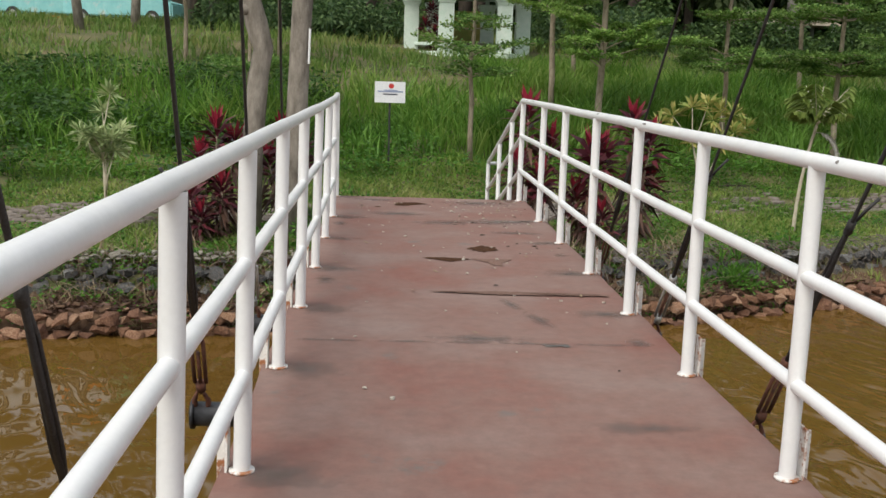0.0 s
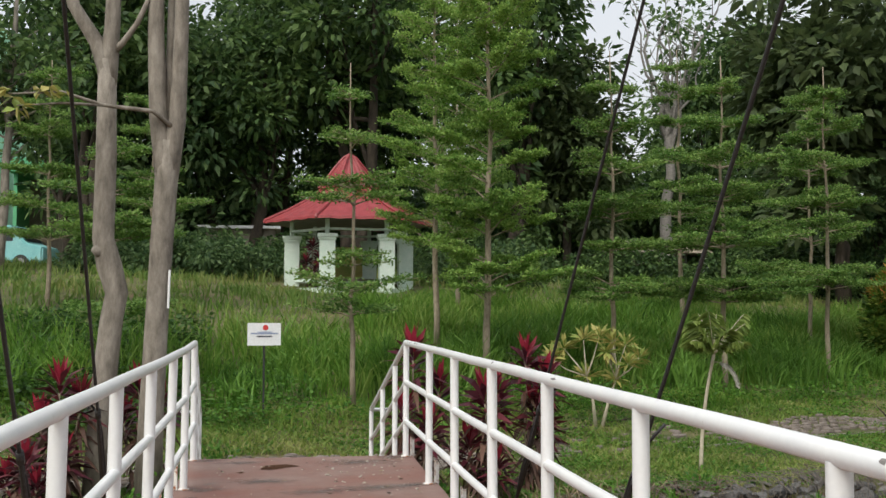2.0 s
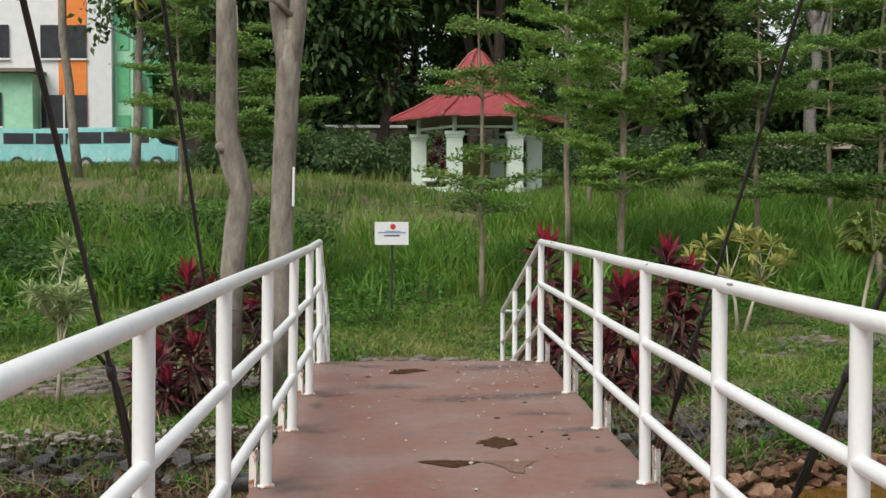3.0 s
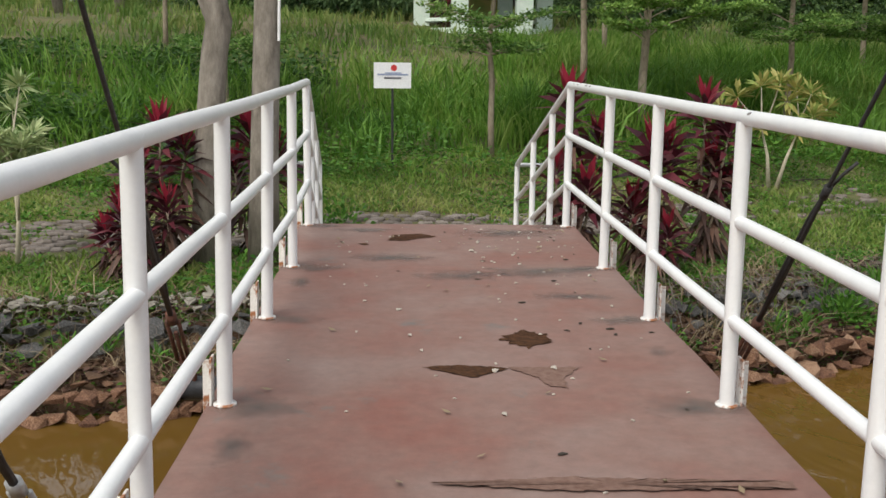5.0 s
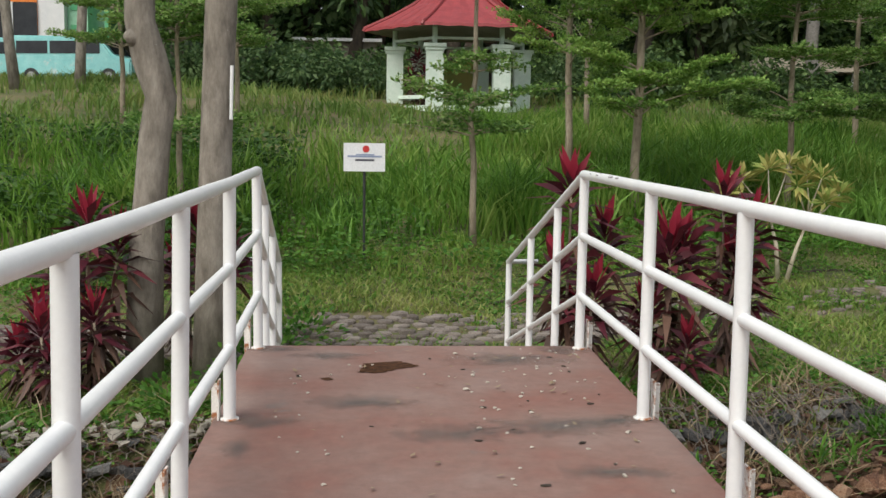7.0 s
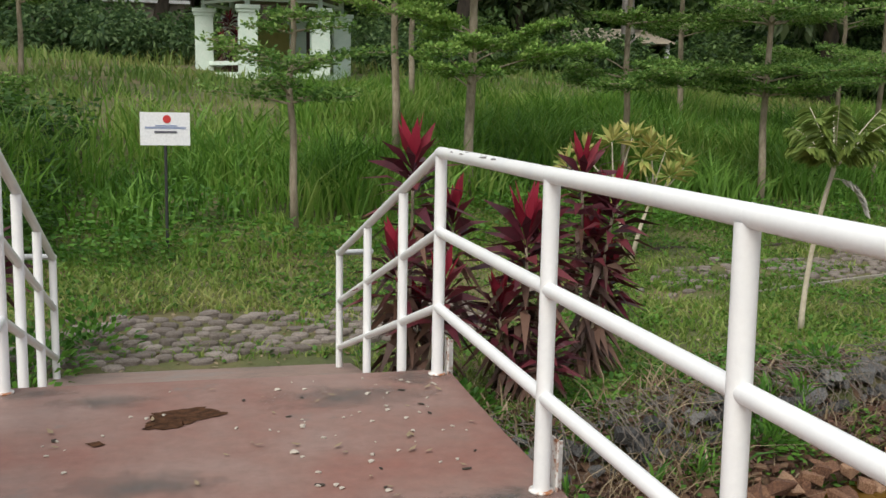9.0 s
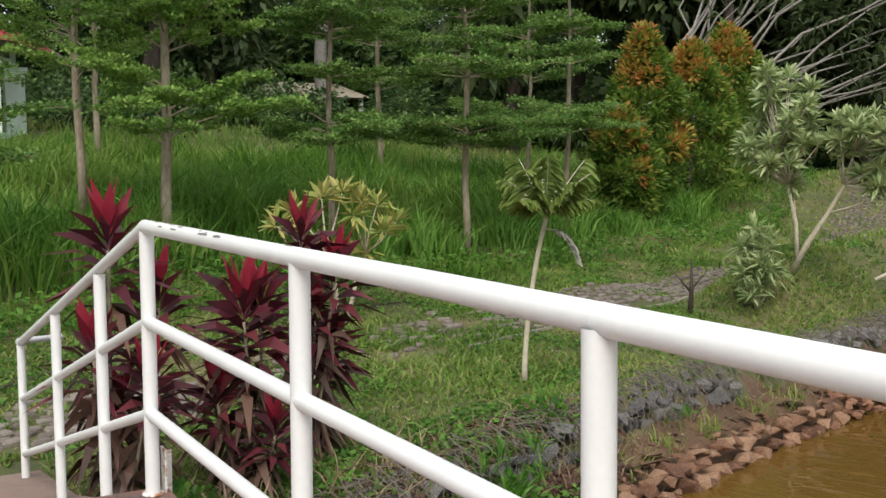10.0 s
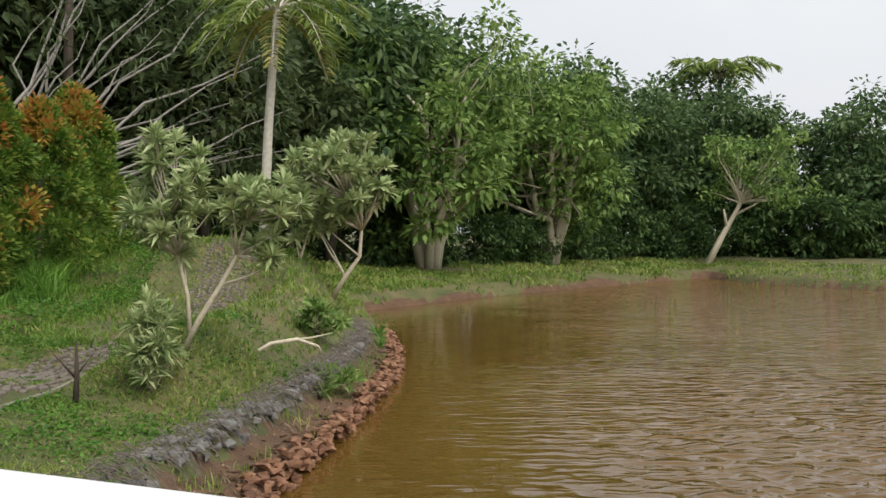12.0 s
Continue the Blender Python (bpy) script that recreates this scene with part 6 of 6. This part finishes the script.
def van(x, y, turn, label, mat):
    t = thing("van", label, "van", Matrix.Translation((x, y, gz(x, y))) @ Matrix.Rotation(turn, 4, "Z"), group="parked vans")
    b = bmesh.new()
    side = [(-2.5, 0.35), (2.5, 0.35), (2.5, 0.95), (1.75, 1.15), (1.2, 1.85), (-2.4, 1.9), (-2.5, 1.2)]
    f0 = [b.verts.new((px, -0.85, pz)) for px, pz in side]
    f1 = [b.verts.new((px, 0.85, pz)) for px, pz in side]
    b.faces.new(f0), b.faces.new(f1[::-1])
    for i in range(len(side)):
        j = (i + 1) % len(side)
        b.faces.new((f0[i], f1[i], f1[j], f0[j]))
    bmesh.ops.recalc_face_normals(b, faces=b.faces[:])
    bmesh.ops.bevel(b, geom=b.edges[:], offset=0.07, segments=2, affect="EDGES")
    me = bpy.data.meshes.new("body")
    b.to_mesh(me)
    b.free()
    me.materials.append(mat)
    part("body", me, None, t)
    for x0, x1 in ((-2.2, -0.9), (-0.8, 0.4), (0.5, 1.25)):
        part("side_window", Bag().box(x0, -0.866, 1.2, x1, -0.852, 1.68), GLASS_DARK, t)
    ws = Bag()
    ws.add([(1.32, -0.7, 1.78), (1.32, 0.7, 1.78), (1.8, 0.72, 1.19), (1.8, -0.72, 1.19)], [(0, 1, 2, 3)])
    part("windscreen", ws, GLASS_DARK, t)
    for wx in (-1.6, 1.6):
        for wy in (-0.78, 0.78):
            w = part("wheel", Bag().tube([(wx, wy - 0.1, 0.32), (wx, wy + 0.1, 0.32)], 0.32, 16), BLACKPAINT, t)
            part("rim", Bag().tube([(wx, wy - 0.112, 0.32), (wx, wy + 0.112, 0.32)], 0.18, 12), GALV, w)
    return t


van(-16.2, 49.5, 0.05, "pale turquoise van with dark windows parked behind the meadow", TEAL)
van(-21.8, 50.5, 0.02, "pale turquoise van parked in a row", TEAL)
van(-12.2, 46.6, -0.2, "turquoise van parked nose out on the grass", TEAL)
shed = thing("shed", "weathered brown shed with a flat pale roof", "shed", (-2.1, 47.2, gz(-2.1, 46)))
part("wall", Bag().box(-1.6, 0, -0.3, 1.6, 2.4, 2.0), SHADEWALL, shed)
part("roof", Bag().box(-1.8, -0.3, 2.0, 1.8, 2.6, 2.12), PLASTER, shed)
part("door", Bag().box(-1.1, -0.03, -0.2, 0.0, -0.003, 1.6), GLASS_DARK, shed)
hut = thing("hut", "low tan-roofed hut among the trees", "hut", (18.0, 50.0, gz(18.0, 50) - 0.45))
rfb = Bag()
rfb.add([(-2.6, -1.6, 1.9), (2.6, -1.6, 1.9), (2.6, 1.6, 1.9), (-2.6, 1.6, 1.9), (-1.6, 0, 2.6), (1.6, 0, 2.6)], [(0, 1, 5, 4), (1, 2, 5), (2, 3, 4, 5), (3, 0, 4), (3, 2, 1, 0)])
part("roof", rfb, TANROOF, hut)
for x in (-2.2, 0, 2.2):
    for y in (-1.3, 1.3):
        part("post", Bag().box(x - 0.08, y - 0.08, -0.2, x + 0.08, y + 0.08, 1.9), PLASTER, hut)
part("railing", Bag().box(-2.2, -1.34, 0.5, 2.2, -1.28, 0.6).box(-2.2, -1.34, 0.9, 2.2, -1.28, 1.0), PLASTER, hut)

# ---- holes, cracks and litter on the deck ----
def ragged(pts, z=0.004, jag=0.012, seed=0):
    r = random.Random(seed)
    ring = []
    for (ax, ay), (bx, by) in zip(pts, pts[1:] + pts[:1]):
        n = max(int(math.hypot(bx - ax, by - ay) / 0.02), 1)
        for i in range(n):
            ring.append((ax + (bx - ax) * i / n + r.uniform(-jag, jag), ay + (by - ay) * i / n + r.uniform(-jag, jag), z))
    cx, cy = sum(p[0] for p in ring) / len(ring), sum(p[1] for p in ring) / len(ring)
    b = Bag()
    b.add([(cx, cy, z)] + ring, [(0, i + 1, (i + 1) % len(ring) + 1) for i in range(len(ring))])
    return b


part("rotten_hole", ragged([(-0.33, 9.99), (-0.3, 10.2), (-0.12, 10.26), (-0.01, 10.14), (-0.13, 10.07), (-0.22, 9.98)], seed=1), HOLE, deck, "dark rotten hole in the deck")
part("rotten_hole", ragged([(-0.53, 9.86), (-0.48, 9.88), (-0.45, 9.84), (-0.49, 9.82)], seed=2, jag=0.006), HOLE, deck, "small dark hole in the deck")
part("rotten_hole", ragged([(0.21, 7.57), (0.27, 7.69), (0.33, 7.73), (0.42, 7.66), (0.42, 7.54), (0.31, 7.44)], seed=3, jag=0.02), HOLE, deck, "dark wet hole in the deck")
part("rotten_hole", ragged([(-0.13, 7.17), (-0.03, 7.2), (0.18, 7.175), (0.2, 7.15), (0.06, 7.04)], seed=4, jag=0.008), HOLE, deck, "torn dark split in the deck")
part("bare_mesh", ragged([(0.2, 7.17), (0.5, 7.18), (0.42, 7.06), (0.4, 6.92), (0.35, 6.93), (0.31, 7.04)], seed=5, jag=0.008), MESHWIRE, deck, "bare rusty wire mesh under the torn coat")
part("crack", ragged([(-0.13, 6.05), (0.3, 6.09), (0.93, 6.055), (0.93, 6.01), (0.3, 5.99)], seed=6, jag=0.007, z=0.007), MESHWIRE, deck, "ragged cracked seam across the deck")
stain(0.33, 5.75, 0.06, 0.22, 0.25, 3)
stain(0.44, 5.4, 0.07, 0.25, 0.3, 4)
stain(0.3, 6.05, 0.5, 0.06, 0.0, 5)
part("crack", ragged([(0.38, 4.9), (0.52, 4.91), (0.52, 4.87), (0.39, 4.86)], seed=8, jag=0.014), WORN, deck, "short crack in the deck paint")
for k in range(5):
    stain(-0.6 + k * 0.33, 4.92, 0.24, 0.03, 0.0, k + 2)
# crumbs, dry leaves and stones on the deck, thicker towards its end
lr = random.Random(9)
crumb_me = rock(60)
crumb_me.materials.append(CRUMB)
leaf_me = Bag().leaves(np.array([(0, 0, 0.006)]), np.array([(1.0, 0.2, 0.1)]), 0.05, 0.022, -0.1).mesh("dry_leaf", STRAW)
chip_me = rock(61)
chip_me.materials.append(BARK_DARK)
for i in range(210):
    y = 3.0 + 7.6 * (lr.random() ** 0.32)
    x = lr.uniform(-0.7, 0.9) if lr.random() < 0.5 else lr.uniform(0.2, 0.92)
    kind = lr.random()
    if kind < 0.62:
        o = tagged(new("crumb", crumb_me), "pale crumb of mortar on the deck", "crumb", "litter on the deck")
        q = lr.uniform(0.004, 0.009) * (1.5 if lr.random() < 0.2 else 1.0)
        o.location, o.scale = (x, y, q * 0.55), (q * 1.4, q, q * 0.7)
    elif kind < 0.76:
        o = tagged(new("wood_chip", chip_me), "dark scrap of bark on the deck", "wood chip", "litter on the deck")
        q = lr.uniform(0.006, 0.012)
        o.location, o.scale = (x, y, q * 0.5), (q * 2.2, q, q * 0.6)
    else:
        o = tagged(new("dry_leaf", leaf_me), "curled dry leaf on the deck", "leaf", "litter on the deck")
        o.location = (x, y, 0.004)
        o.scale = (lr.uniform(0.5, 1.0),) * 3
    o.rotation_euler = (0, 0, lr.uniform(0, 6.28))

# ---- paved path along the shore ----
path = thing("pavement", "path of weathered stone pavers with grass in the joints", "path", kind="structure")
pav = []
for k in range(6):
    bm = bmesh.new()
    r = random.Random(k)
    ring = [(0.5 * (1 + r.uniform(-0.16, 0.12)) * math.cos(a), 0.5 * (1 + r.uniform(-0.16, 0.12)) * math.sin(a)) for a in [math.tau * i / 8 + r.uniform(-0.15, 0.15) for i in range(8)]]
    lo = [bm.verts.new((px, py, -0.5)) for px, py in ring]
    mi = [bm.verts.new((px, py, 0.25)) for px, py in ring]
    hi = [bm.verts.new((px * 0.8, py * 0.8, 0.5 + r.uniform(-0.06, 0.06))) for px, py in ring]
    for i in range(8):
        j = (i + 1) % 8
        bm.faces.new((lo[i], lo[j], mi[j], mi[i]))
        bm.faces.new((mi[i], mi[j], hi[j], hi[i]))
    bm.faces.new(hi)
    me = bpy.data.meshes.new("paving_stone")
    bm.to_mesh(me)
    bm.free()
    me.materials.append(PAVER)
    pav.append(me)
pr = random.Random(3)
rest, count = Bag(), 0
for i, (x, y, ix, iy) in enumerate(along_shore(-7, 26, 0.2)):
    for row in range(10):
        k = float(path_start(x)) + 0.06 + row * 0.122 + pr.uniform(-0.03, 0.03)
        along = (0.1 if row % 2 else 0) + pr.uniform(-0.03, 0.03)
        px_, py_ = x + ix * k + iy * along, y + iy * k - ix * along
        if pr.random() < 0.1 + (0.28 if row in (0, 9) else 0) + (0.5 if 2.6 < px_ < 7.0 else 0):
            continue
        m = Matrix.Translation((px_, py_, gz(px_, py_) + 0.005 + pr.uniform(-0.008, 0.01))) @ Euler((pr.uniform(-0.06, 0.06), pr.uniform(-0.06, 0.06), math.atan2(-ix, iy) + pr.uniform(-0.3, 0.3))).to_matrix().to_4x4() @ Matrix.Diagonal((0.175 * pr.uniform(0.75, 1.1), 0.115 * pr.uniform(0.8, 1.15), 0.06, 1))
        me = pr.choice(pav)
        if -2.6 < px_ < 2.0 and count < 290:
            o = part("paving_stone", me, None, path)
            o.matrix_world = m
            count += 1
        else:
            rest.add([tuple(m @ v.co) for v in me.vertices], [tuple(p.vertices) for p in me.polygons])
tagged(part("paving_rest", rest, PAVER, path), kind="stuff")
kerb = thing("kerb", "thin mossy concrete kerb along the path", "kerb", kind="structure")
kb = Bag()
pts = [(x + ix * (path_start(x) - 0.08), y + iy * (path_start(x) - 0.08)) for x, y, ix, iy in along_shore(6.5, 16, 0.4)]
for (ax, ay), (bx, by) in zip(pts, pts[1:]):
    kb.tube([(ax, ay, gz(ax, ay) + 0.01), (bx, by, gz(bx, by) + 0.005)], 0.035, 4)
part("kerb_stone", kb, KERB, kerb)
edging = thing("edging", "dark sunken edging strip in the grass beyond the path", "edging", kind="structure")
eb = Bag()
pts = [(x + ix * (path_start(x) + 1.75), y + iy * (path_start(x) + 1.75)) for x, y, ix, iy in along_shore(3.0, 11, 0.3)]
for i, ((ax, ay), (bx, by)) in enumerate(zip(pts, pts[1:])):
    eb.tube([(ax, ay, gz(ax, ay) - 0.005 + 0.01 * math.sin(i * 2.3)), (bx, by, gz(bx, by) - 0.005 + 0.01 * math.sin(i * 2.3 + 2.3))], 0.035, 4)
part("edging_stone", eb, BARK_DARK, edging)
